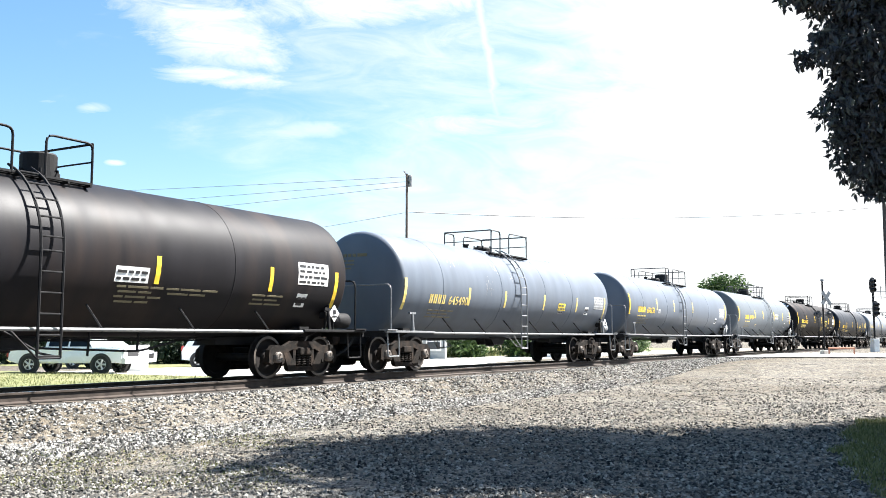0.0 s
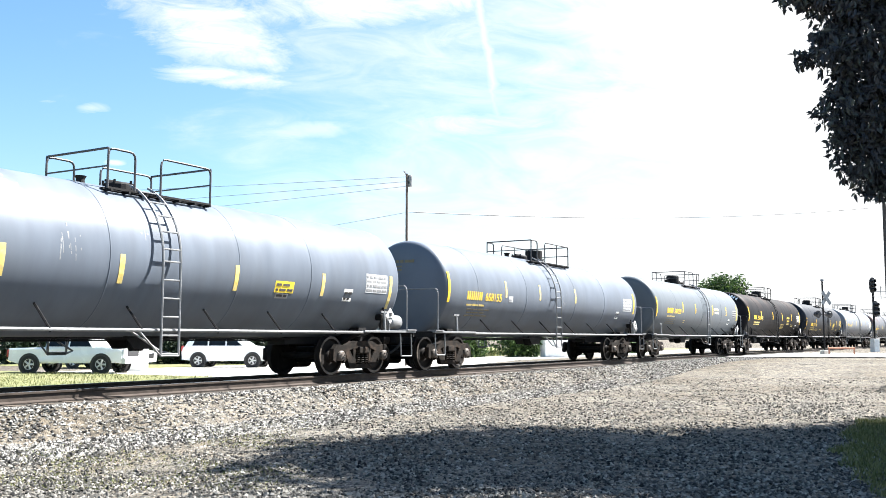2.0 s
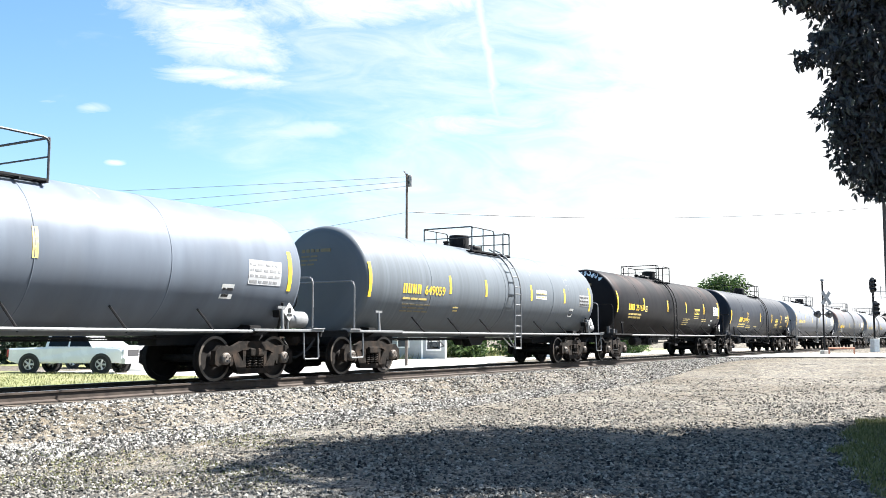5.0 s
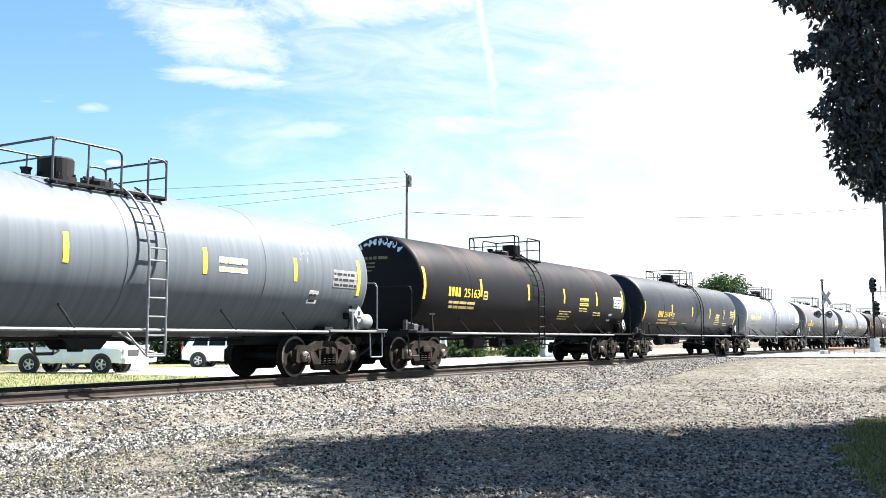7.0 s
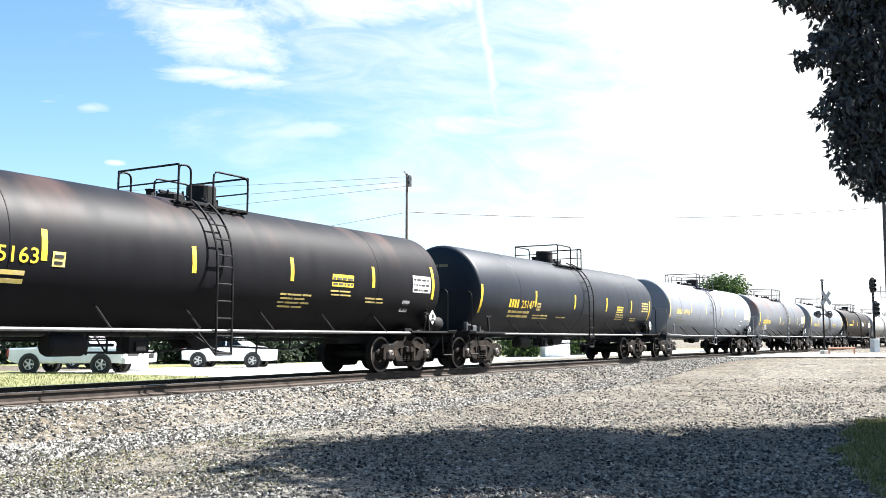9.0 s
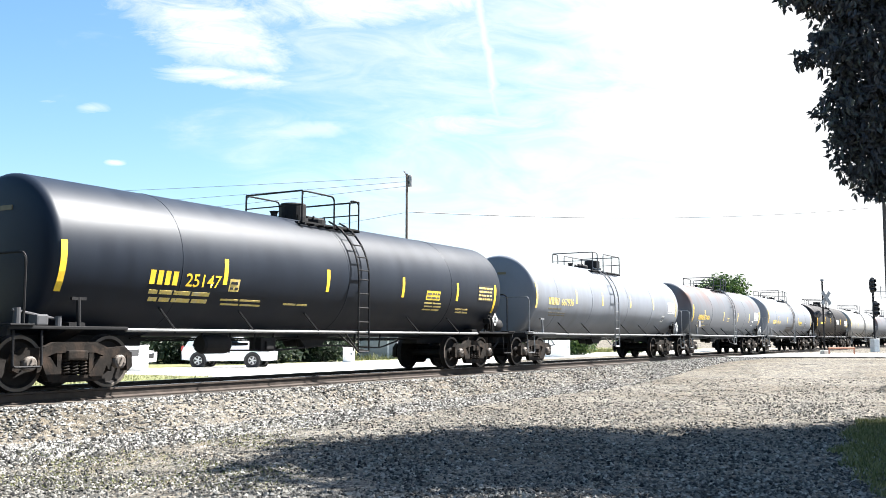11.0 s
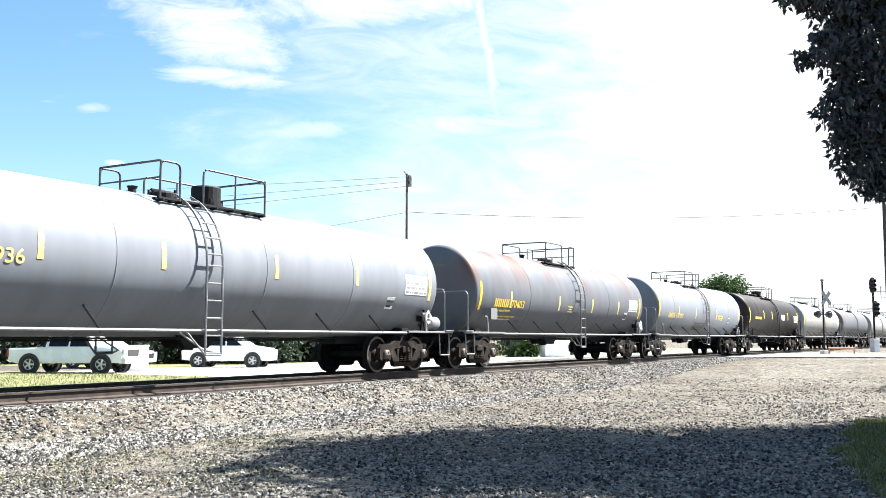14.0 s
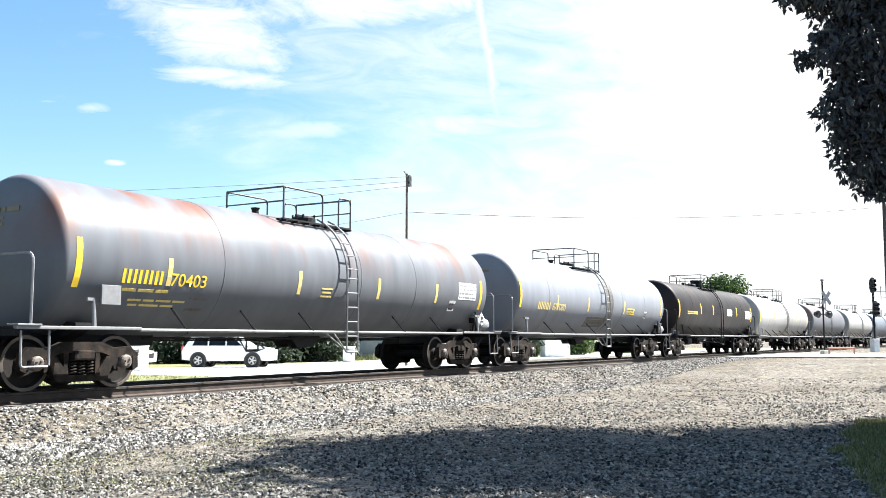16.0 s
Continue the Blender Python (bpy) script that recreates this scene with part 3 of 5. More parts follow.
# ---- tank cars ----
HEAD = [(0.0, 1.0), (0.05, 0.995), (0.10, 0.974), (0.14, 0.938), (0.17, 0.885), (0.20, 0.785), (0.225, 0.63), (0.245, 0.42), (0.256, 0.2), (0.26, 0.0)]   # dished end: depth, share of the radius
FRONT, REAR = 0.25, 0.05                       # how far the front head sits in, and the rear head out
AXLE, WHEEL_R = 0.889, 0.457
SHELL = {}


def shell_material(name, color, rough, stain, tint, vary=0.07, coat=0.0, grain=(1.0, 0.35, 0.22), top=None, spec=0.5):
    return material(name, color, rough, 0.0, vary=vary, scale=2.2, bump=0.05, bump_scale=3.0, stain=stain, stain_scale=1.4, tint=tint, streak=grain, coat=coat, top=top, spec=spec)


SHELL["grey"] = shell_material("grey_tank_paint", (0.112, 0.131, 0.160), 0.42, 0.35, (0.088, 0.094, 0.101), vary=0.14, spec=0.14)
SHELL["ribbed"] = shell_material("ripple-streaked_grey_tank_paint", (0.110, 0.126, 0.142), 0.45, 0.5, (0.080, 0.088, 0.094), vary=0.12, grain=(6.160, 0.132, 0.106), spec=0.12)
SHELL["pale"] = shell_material("pale_grey_tank_paint", (0.176, 0.190, 0.214), 0.42, 0.35, (0.128, 0.126, 0.124), vary=0.12, spec=0.14)
SHELL["rusty"] = shell_material("rust_streaked_grey_tank_paint", (0.110, 0.118, 0.131), 0.46, 1.0, (0.125, 0.060, 0.040), vary=0.16, top=(2.2, 3.0), spec=0.14)
SHELL["white"] = shell_material("chalky_white_tank_paint", (0.27, 0.27, 0.262), 0.5, 0.4, (0.168, 0.145, 0.118), spec=0.2)
SHELL["brown"] = shell_material("faded_brown_black_tank_paint", (0.0072, 0.0074, 0.0095), 0.5, 1.0, (0.043, 0.027, 0.024), vary=0.22, top=(2.5, 3.25), spec=0.1)
SHELL["black"] = shell_material("glossy_black_tank_paint", (0.0045, 0.0085, 0.0165), 0.47, 0.3, (0.012, 0.017, 0.025), vary=0.2, spec=0.26)
SHELL["soot"] = shell_material("dull_black_tank_paint", (0.0105, 0.0098, 0.0115), 0.5, 0.8, (0.030, 0.0215, 0.018), vary=0.25, spec=0.14)


def build_truck(parent, x, flip):
    """A three-piece freight truck: side frames, bolster and springs; its wheelsets turn."""
    root = new("truck")
    root.parent, root.location = parent, (x, 0, 0)
    for side in (-1, 1):
        bm = bmesh.new()
        # cast frame: top chord, two slanting legs, bottom chord and journal boxes
        y = 1.0 * side
        widths = iter((0.055, 0.059, 0.061, 0.05, 0.046, 0.048, 0.064, 0.052, 0.066, 0.053))
        def bar(pts):
            w = next(widths)
            extruded(bm, pts, y - w, y + w)
        bar([(-1.16, 0.60), (-1.02, 0.72), (-0.66, 0.70), (-0.40, 0.80), (0.40, 0.80), (0.66, 0.70), (1.02, 0.72), (1.16, 0.60), (1.16, 0.50), (0.62, 0.54), (0.40, 0.62), (-0.40, 0.62), (-0.62, 0.54), (-1.16, 0.50)])
        bar([(-0.70, 0.56), (-0.50, 0.56), (-0.26, 0.24), (-0.40, 0.14), (-0.52, 0.17)])
        bar([(0.70, 0.56), (0.50, 0.56), (0.26, 0.24), (0.40, 0.14), (0.52, 0.17)])
        bar([(-0.45, 0.14), (0.45, 0.14), (0.42, 0.25), (-0.42, 0.25)])
        bar([(-0.36, 0.64), (-0.27, 0.64), (-0.27, 0.22), (-0.36, 0.22)])
        bar([(0.27, 0.64), (0.36, 0.64), (0.36, 0.22), (0.27, 0.22)])
        for s in (-1, 1):
            bar([(s * 1.16, 0.62), (s * 1.18, 0.36), (s * 1.06, 0.30), (s * 1.05, 0.56)])
            bar([(s * 0.73, 0.60), (s * 0.60, 0.56), (s * 0.66, 0.34), (s * 0.74, 0.30)])
        bmesh.ops.recalc_face_normals(bm, faces=bm.faces)
        frame_ob = part("side_frame", bm, M["truck"], root, "rust-dusted cast steel side frame")
        for k in range(3):
            bm = bmesh.new()
            pts = [(-0.17 + 0.17 * k + 0.07 * math.cos(a), y + 0.07 * math.sin(a), 0.255 + 0.26 * a / 31.4) for a in np.linspace(0, 31.4, 41)]
            tube(bm, pts, 0.017, 4)
            part("spring", bm, M["truck"], frame_ob)
    bm = block(bmesh.new(), -0.2, 0.2, -1.12, 1.12, 0.50, 0.66, 0.03)
    part("bolster", bm, M["truck"], root)
    bm = bmesh.new()
    for s in (-1, 1):
        rod(bm, (s * 0.42, -0.85, 0.33), (s * 0.42, 0.85, 0.33), 0.05)
        for y in (-0.74, 0.74):
            block(bm, s * 0.42 - 0.035, s * 0.42 + 0.035, y - 0.07, y + 0.07, 0.26, 0.55, 0.01)
    part("brake_beam", bm, M["dark"], root)
    sets = []
    for s in (-1, 1):
        bm = rod(bmesh.new(), (0, -1.0, 0), (0, 1.0, 0), 0.085, 12)
        ax = part("wheelset", bm, M["wheel"], parent)
        ax.location = (x + s * AXLE, 0, WHEEL_R)
        for side in (-1, 1):
            y = 0.72 * side
            bm = bmesh.new()
            o = side
            lathe(bm, [(y - o * 0.075, 0.0), (y - o * 0.075, 0.10), (y - o * 0.045, 0.14), (y - o * 0.02, 0.35), (y - o * 0.075, 0.39), (y - o * 0.075, 0.478), (y - o * 0.05, 0.482), (y - o * 0.035, 0.46), (y + o * 0.065, 0.452), (y + o * 0.065, 0.39), (y + o * 0.012, 0.355), (y - o * 0.005, 0.17), (y + o * 0.05, 0.12), (y + o * 0.05, 0.0)], 36, "y")
            wh = part("wheel", bm, M["wheel"], ax, smooth=False)
            bm = bmesh.new()
            lathe(bm, [(y + o * 0.067, 0.395), (y + o * 0.0685, 0.398), (y + o * 0.0685, 0.448), (y + o * 0.067, 0.4505)], 36, "y")
            part("rim_face", bm, M["tread"], ax, "worn bright wheel rim")
            bm = bmesh.new()
            y2 = 1.0 * side
            lathe(bm, [(y2, 0.0), (y2, 0.12), (y2 + o * 0.10, 0.12), (y2 + o * 0.13, 0.09), (y2 + o * 0.13, 0.0)], 16, "y")
            for k in range(3):
                a = 2.1 * k
                rod(bm, (0.055 * math.cos(a), y2 + o * 0.12, 0.055 * math.sin(a)), (0.055 * math.cos(a), y2 + o * 0.155, 0.055 * math.sin(a)), 0.018, 6)
            part("bearing_cap", bm, M["bare"], ax, "scuffed pale bearing end cap")
        sets.append(ax)
    return sets


class Car:
    """The shape of one tank car: half length of its cylinder, radius, height of its axis."""

    def __init__(self, half, r=1.36, zc=2.26):
        self.half, self.r, self.zc = half, r, zc

    def on(self, x, phi, off=0.0):
        """A place on the shell at x, phi radians up from level on the camera's side."""
        return Vector((x, -(self.r + off) * math.cos(phi), self.zc + (self.r + off) * math.sin(phi)))

    def phi(self, z):
        return math.asin(max(-1, min(1, (z - self.zc) / self.r)))

    def patch(self, bm, x0, x1, z0, z1, off=0.006, slant=0.0):
        """A thin painted or stuck-on sheet that follows the shell."""
        a0, a1 = self.phi(z0), self.phi(z1)
        n = max(1, int(abs(a1 - a0) / 0.12))
        rows = []
        for i in range(n + 1):
            a = a0 + (a1 - a0) * i / n
            sx = slant * i / n
            rows.append([bm.verts.new(self.on(x0 + sx, a, off)), bm.verts.new(self.on(x1 + sx, a, off)), bm.verts.new(self.on(x1 + sx, a, 0.001)), bm.verts.new(self.on(x0 + sx, a, 0.001))])
        for p, q in zip(rows, rows[1:]):
            for k in range(4):
                bm.faces.new((p[k], p[(k + 1) % 4], q[(k + 1) % 4], q[k]))
        bm.faces.new(rows[0])
        bm.faces.new(rows[-1][::-1])
        return bm

    def words(self, name, text, x, z, height, mat, parent, label="", width=None):
        """Lettering laid on the shell; x is its front, z its foot."""
        cu = bpy.data.curves.new(name, "FONT")
        cu.body, cu.size = text, height * 1.38
        cu.offset = 0.003
        tmp = new(name, cu)
        me = bpy.data.meshes.new_from_object(tmp.evaluated_get(bpy.context.evaluated_depsgraph_get()))
        bpy.data.objects.remove(tmp)
        xs = [v.co.x for v in me.vertices]
        lo, k = min(xs), (width / (max(xs) - min(xs)) if width else 1.0)
        for v in me.vertices:
            v.co = self.on(x + (v.co.x - lo) * k, self.phi(z) + v.co.y / self.r, 0.008)
        me.materials.clear()
        me.materials.append(mat)
        ob = new(name, me)
        ob.parent = parent
        return tagged(ob, label)

    def bars(self, bm, x, z, height, widths, gap=0.05):
        for w in widths:
            self.patch(bm, x, x + w, z, z + height)
            x += w + gap


def build_car(half, shell, label, stripes=(), seams=(), number=None, ladder=0.0, dome="grey", rail_mat="galvanized", data=(), board=None, placard=None, extra=None, r=1.38, zc=2.27, nose=0.0, plat=(-1.4, 1.3), dome_x=None, man_x=-0.5):
    """A tank car, its front towards -x, its base on the rails at the middle."""
    root = tagged(new("tank_car"), label, "tank car", "tank cars of the train")
    c = Car(half, r, zc)
    pipe = M[rail_mat]
    # shell
    bm = bmesh.new()
    head = [(d, q * r) for d, q in HEAD]
    prof = [(-half + FRONT - nose - d, q) for d, q in reversed(head)] + [(x, r) for x in np.linspace(-half, half, 9)[1:-1]] + [(half + REAR + d, q) for d, q in head]
    lathe(bm, prof, 72, "x", (0, 0, zc))
    part("tank", bm, SHELL[shell], root, smooth=True)
    for s in seams:
        bm = bmesh.new()
        lathe(bm, [(s - 0.012, r + 0.0005), (s - 0.008, r + 0.006), (s + 0.008, r + 0.006), (s + 0.012, r + 0.0005)], 72, "x", (0, 0, zc))
        part("weld_seam", bm, SHELL[shell], root, smooth=True)
    # stub sills, bolsters, platforms, couplers
    for s in (-1, 1):
        end = half + 0.76 + (nose if s < 0 else 0.0)
        bm = bmesh.new()
        block(bm, min(s * (half - 2.9), s * end), max(s * (half - 2.9), s * end), -0.26, 0.26, 0.72, 1.03, 0.02)
        part("stub_sill", bm, M["dark"], root)
        bx = -half + 0.82 - nose if s < 0 else half - 0.95
        bm = bmesh.new()
        ring = [(-1.05, 1.02), (-1.05, 1.12)] + [(-(r + 0.012) * math.cos(a), zc - (r + 0.012) * math.sin(a)) for a in np.linspace(0.95, math.pi - 0.95, 13)] + [(1.05, 1.12), (1.05, 1.02), (0.3, 0.70), (-0.3, 0.70)]
        va = [bm.verts.new((bx - 0.16, y, z)) for y, z in ring]
        vb = [bm.verts.new((bx + 0.16, y, z)) for y, z in ring]
        bm.faces.new(va)
        bm.faces.new(vb[::-1])
        for i in range(len(ring)):
            bm.faces.new((va[i], vb[i], vb[(i + 1) % len(ring)], va[(i + 1) % len(ring)]))
        bmesh.ops.recalc_face_normals(bm, faces=bm.faces)
        part("saddle", bm, M["dark"], root)
        bm = bmesh.new()
        block(bm, min(s * (half + 0.35), s * end), max(s * (half + 0.35), s * end), -1.46, 1.46, 1.0, 1.05, 0.01)
        block(bm, min(s * (end - 0.06), s * end), max(s * (end - 0.06), s * end), -1.46, 1.46, 0.90, 1.0)
        part("end_platform", bm, M["dark"], root)
        for side in (-1, 1):
            bm = bmesh.new()
            x0, x1 = s * (half - 1.5), s * end
            block(bm, min(x0, x1), max(x0, x1), side * 1.46 - 0.05, side * 1.46 + 0.05, 1.0, 1.055, 0.012)
            part("side_beam", bm, pipe, root, "pale worn edge beam of the end platform")
            # stirrup
            bm = bmesh.new()
            xa, xb = s * (end - 0.12), s * (end - 0.62)
            tube(bm, bend([(xa, side * 1.44, 0.98), (xa, side * 1.46, 0.42), (xb, side * 1.46, 0.42), (xb, side * 1.44, 0.98)], 0.05), 0.02)
            part("step", bm, pipe, root)
            bm = bmesh.new()
            xq = s * (half - 0.55)
            rod(bm, (xq, side * 1.44, 1.0), (xq, side * 1.40, 1.52), 0.035)
            block(bm, xq - 0.14, xq + 0.14, side * 1.40 - 0.025, side * 1.40 + 0.025, 1.48, 1.53)
            part("jacking_post", bm, pipe, root)
        # hand rail across the end, bent down to both corners
        bm = bmesh.new()
        xa = s * (end - 0.30)
        tube(bm, bend([(xa, -1.42, 1.03), (xa, -1.42, 2.2), (xa, 1.42, 2.2), (xa, 1.42, 1.03)], 0.16, 4), 0.022)
        part("end_handrail", bm, pipe, root)
        for side in (-1, 1):
            part("corner_tread", block(bmesh.new(), min(s * (end - 0.42), s * end), max(s * (end - 0.42), s * end), side * 1.40 - 0.14, side * 1.40 + 0.14, 1.056, 1.085, 0.006), pipe, root, "worn pale step tread")
        # coupler
        bm = bmesh.new()
        block(bm, min(s * end, s * (end + 0.32)), max(s * end, s * (end + 0.32)), -0.09, 0.09, 0.76, 0.94, 0.02)
        block(bm, min(s * (end + 0.2), s * (end + 0.44)), max(s * (end + 0.2), s * (end + 0.44)), -0.2 if s < 0 else -0.05, 0.05 if s < 0 else 0.2, 0.70, 1.0, 0.05)
        part("coupler", bm, M["truck"], root)
        bm = bmesh.new()
        tube(bm, bend([(s * (end - 0.1), -0.42, 0.85), (s * (end + 0.12), -0.42, 0.62), (s * (end + 0.3), -0.2, 0.42), (s * (end + 0.34), -0.05, 0.42)], 0.12), 0.03)
        part("brake_hose", bm, M["rubber"], root)
    end = half + 0.76
    # brake reservoir and cylinder on the rear platform
    bm = bmesh.new()
    lathe(bm, [(-0.36, 0.0), (-0.36, 0.13), (-0.30, 0.18), (0.30, 0.18), (0.36, 0.13), (0.36, 0.0)], 20, "x", (half + 0.30, -1.02, 1.27))
    part("air_reservoir", bm, pipe, root, "pale steel brake air reservoir", smooth=True)
    bm = bmesh.new()
    rod(bm, (half - 0.35, -1.15, 1.08), (half - 0.35, -1.25, 1.62), 0.03)
    rod(bm, (half - 0.12, -1.15, 1.08), (half - 0.42, -1.25, 1.55), 0.03)
    block(bm, half - 0.5, half - 0.3, -1.3, -1.1, 1.3, 1.46, 0.03)
    part("brake_gear", bm, M["dark"], root)
    # hand brake wheel on the rear end
    bm = bmesh.new()
    tube(bm, [(end - 0.1, -0.55 + 0.27 * math.cos(a), 1.75 + 0.27 * math.sin(a)) for a in np.linspace(0, 6.283, 20, endpoint=False)], 0.018, 5, True)
    for a in (0, 2.09, 4.19):
        rod(bm, (end - 0.1, -0.55, 1.75), (end - 0.1, -0.55 + 0.27 * math.cos(a), 1.75 + 0.27 * math.sin(a)), 0.012, 5)
    rod(bm, (end - 0.12, -0.55, 1.03), (end - 0.12, -0.55, 1.80), 0.035)
    part("hand_brake", bm, M["dark"], root)
    # long hand rails with slanting brackets
    for side in (-1, 1):
        bm = bmesh.new()
        tube(bm, [(-half + 1.5, side * 1.45, 1.0), (half - 1.5, side * 1.45, 1.0)], 0.033, 8)
        # on dark cars the rail is painted pale as a sunlit highlight
        part("side_handrail", bm, pipe if rail_mat != "dark" else M["lit_rail"], root)
        for x in np.linspace(-half + 2.6, half - 2.6, 6):
            if abs(x - ladder) < 0.5:
                continue
            bm = bmesh.new()
            q = c.on(x - 0.04, c.phi(1.42))
            tube(bm, [(q.x, q.y * -side, q.z), (x, side * 1.46, 1.02), (x + 0.02, side * 1.45, 0.96)], 0.022, 5)
            part("handrail_bracket", bm, M["dark"], root)
    # ladders, bent over the shell
    for side in (-1, 1):
        def hug(x, a):
            q = c.on(x, a, 0.13)
            return (q.x, q.y * -side, q.z)
        for w in (-0.21, 0.21):
            bm = bmesh.new()
            pts = [(ladder + w, side * (r + 0.13), 0.55), (ladder + w, side * (r + 0.13), zc)] + [hug(ladder + w, a) for a in np.linspace(0.15, 1.15, 8)]
            tube(bm, pts, 0.024, 6)
            part("ladder_stile", bm, pipe, root)
        rungs = [((ladder, side * (r + 0.13), z)) for z in np.arange(0.58, zc, 0.33)] + [hug(ladder, a) for a in np.arange(0.12, 1.1, 0.215)]
        for q in rungs:
            bm = rod(bmesh.new(), (q[0] - 0.22, q[1], q[2]), (q[0] + 0.22, q[1], q[2]), 0.016, 6)
            part("rung", bm, pipe, root)
        bm = bmesh.new()
        tube(bm, [(ladder - 0.65, side * 1.45, 0.99), (ladder - 0.21, side * (r + 0.13), 0.55), (ladder + 0.21, side * (r + 0.13), 0.55)], 0.02, 5)
        tube(bm, [(ladder - 0.62, side * 1.2, 0.99), (ladder + 0.1, side * 1.2, 0.62), (ladder + 0.21, side * (r + 0.13), 0.56)], 0.02, 5)
        part("ladder_brace", bm, pipe, root)
    # top platform with railing round the dome
    top = zc + r
    p0, p1 = plat
    iron = pipe if rail_mat == "dark" else M["rail_grey"]
    bm = bmesh.new()
    for side in (-1, 1):
        for k in range(3):
            y = side * (0.55 + 0.13 * k)
            block(bm, p0, p1, y - 0.045, y + 0.045, top - 0.17, top - 0.13)
        for x in np.linspace(p0 + 0.05, p1 - 0.05, 7):
            block(bm, x - 0.02, x + 0.02, min(side * 0.45, side * 0.9), max(side * 0.45, side * 0.9), top - 0.21, top - 0.17)
            rod(bm, (x, side * 0.5, top - 0.2), (x, side * 0.62, top - 0.33), 0.02, 5)
    part("top_walkway", bm, M["dark"], root)
    z1 = top + 0.56
    for side in (-1, 1):
        for xa, xb in ((p0, ladder - 0.30), (ladder + 0.32, p1)):
            if xb - xa < 0.25:
                continue
            bm = bmesh.new()
            tube(bm, bend([(xa, side * 0.84, top - 0.16), (xa, side * 0.84, z1), (xb, side * 0.84, z1), (xb, side * 0.84, top - 0.16)], 0.13), 0.022)
            if xb - xa > 1.4:
                rod(bm, ((xa + xb) / 2, side * 0.84, top - 0.16), ((xa + xb) / 2, side * 0.84, z1), 0.018, 6)
            part("top_railing", bm, iron, root)
    for x in (p0, p1):
        bm = bmesh.new()
        tube(bm, [(x, -0.84, z1), (x, 0.84, z1)], 0.022)
        tube(bm, [(x, -0.84, top + 0.24), (x, 0.84, top + 0.24)], 0.016)
        for y in (-0.84, 0.84):
            rod(bm, (x, y, top - 0.16), (x, y, z1), 0.02, 6)
        part("top_railing", bm, iron, root)
    if dome_x is not None:
        bm = bmesh.new()
        lathe(bm, [(top - 0.10, 0.0), (top - 0.10, 0.36), (top + 0.05, 0.36), (top + 0.05, 0.31), (top + 0.36, 0.31), (top + 0.39, 0.29), (top + 0.39, 0.0)], 20, "z", (dome_x, 0, 0))
        for k in range(6):
            a = k * 1.047
            rod(bm, (dome_x + 0.34 * math.cos(a), 0.34 * math.sin(a), top), (dome_x + 0.34 * math.cos(a), 0.34 * math.sin(a), top + 0.1), 0.025, 6)
        part("dome", bm, M["dark"], root, "dark valve housing on top of the tank")
    bm = bmesh.new()
    lathe(bm, [(top - 0.06, 0.0), (top - 0.06, 0.29), (top + 0.08, 0.29), (top + 0.12, 0.25), (top + 0.12, 0.0)], 18, "z", (man_x, 0, 0))
    rod(bm, (man_x - 0.3, 0, top + 0.14), (man_x + 0.35, 0, top + 0.14), 0.03, 6)
    for k in range(5):
        a = k * 1.256
        rod(bm, (man_x + 0.27 * math.cos(a), 0.27 * math.sin(a), top), (man_x + 0.27 * math.cos(a), 0.27 * math.sin(a), top + 0.16), 0.025, 6)
    part("manway", bm, M["dark"], root, "dark bolted manway cover")
    bm = bmesh.new()
    lathe(bm, [(top - 0.06, 0.0), (top - 0.06, 0.09), (top + 0.12, 0.08), (top + 0.18, 0.11), (top + 0.2, 0.0)], 12, "z", (p0 + 0.25, 0.2, 0))
    part("safety_valve", bm, M["dark"], root)
    # bottom outlet and its skid
    bm = bmesh.new()
    lathe(bm, [(0.62, 0.0), (0.62, 0.13), (0.70, 0.16), (0.92, 0.2), (0.95, 0.0)], 14, "z", (0.25, 0, 0))
    extruded(bm, [(-0.35, 0.95), (0.85, 0.95), (0.55, 0.66), (-0.05, 0.66)], -0.30, -0.26)
    extruded(bm, [(-0.35, 0.95), (0.85, 0.95), (0.55, 0.66), (-0.05, 0.66)], 0.26, 0.30)
    part("bottom_outlet", bm, M["dark"], root)
    bm = bmesh.new()
    tube(bm, [(-half + 2.6, -0.3, 0.86), (half - 2.6, -0.3, 0.86)], 0.022, 5)
    tube(bm, [(-half + 2.6, 0.18, 0.82), (half - 2.6, 0.18, 0.82)], 0.018, 5)
    part("brake_pipe", bm, M["dark"], root)
    if rail_mat == "dark":
        bm = bmesh.new()
        lathe(bm, [(-0.42, 0.0), (-0.42, 0.16), (-0.36, 0.19), (0.30, 0.19), (0.36, 0.15), (0.36, 0.0)], 16, "x", (-3.3, -0.55, 0.74))
        rod(bm, (-2.95, -0.55, 0.74), (-2.2, -0.45, 0.74), 0.03, 6)
        part("brake_cylinder", bm, M["dark"], root, smooth=False)
        bm = block(bmesh.new(), -2.1, -1.62, -0.75, -0.4, 0.58, 0.88, 0.03)
        block(bm, -1.98, -1.74, -0.80, -0.75, 0.62, 0.80, 0.02)
        part("control_valve", bm, M["dark"], root)
        for x in (-3.7, -2.9, -2.15, -1.55, 1.5, 2.6):
            bm = rod(bmesh.new(), (x, -0.62, 0.98), (x, -0.58, 0.60 + 0.05 * math.sin(x * 3)), 0.022, 6)
            part("hanger", bm, M["dark"], root)
        bm = tube(bmesh.new(), bend([(-3.7, -0.62, 0.62), (-1.5, -0.66, 0.60), (0.4, -0.6, 0.70), (2.6, -0.6, 0.62), (3.6, -0.5, 0.80)], 0.2), 0.022, 6)
        part("brake_rod", bm, M["dark"], root)
        # valves and levers on the front platform
        bm = block(bmesh.new(), -half - 0.12, -half + 0.10, -1.28, -1.06, 1.06, 1.24, 0.03)
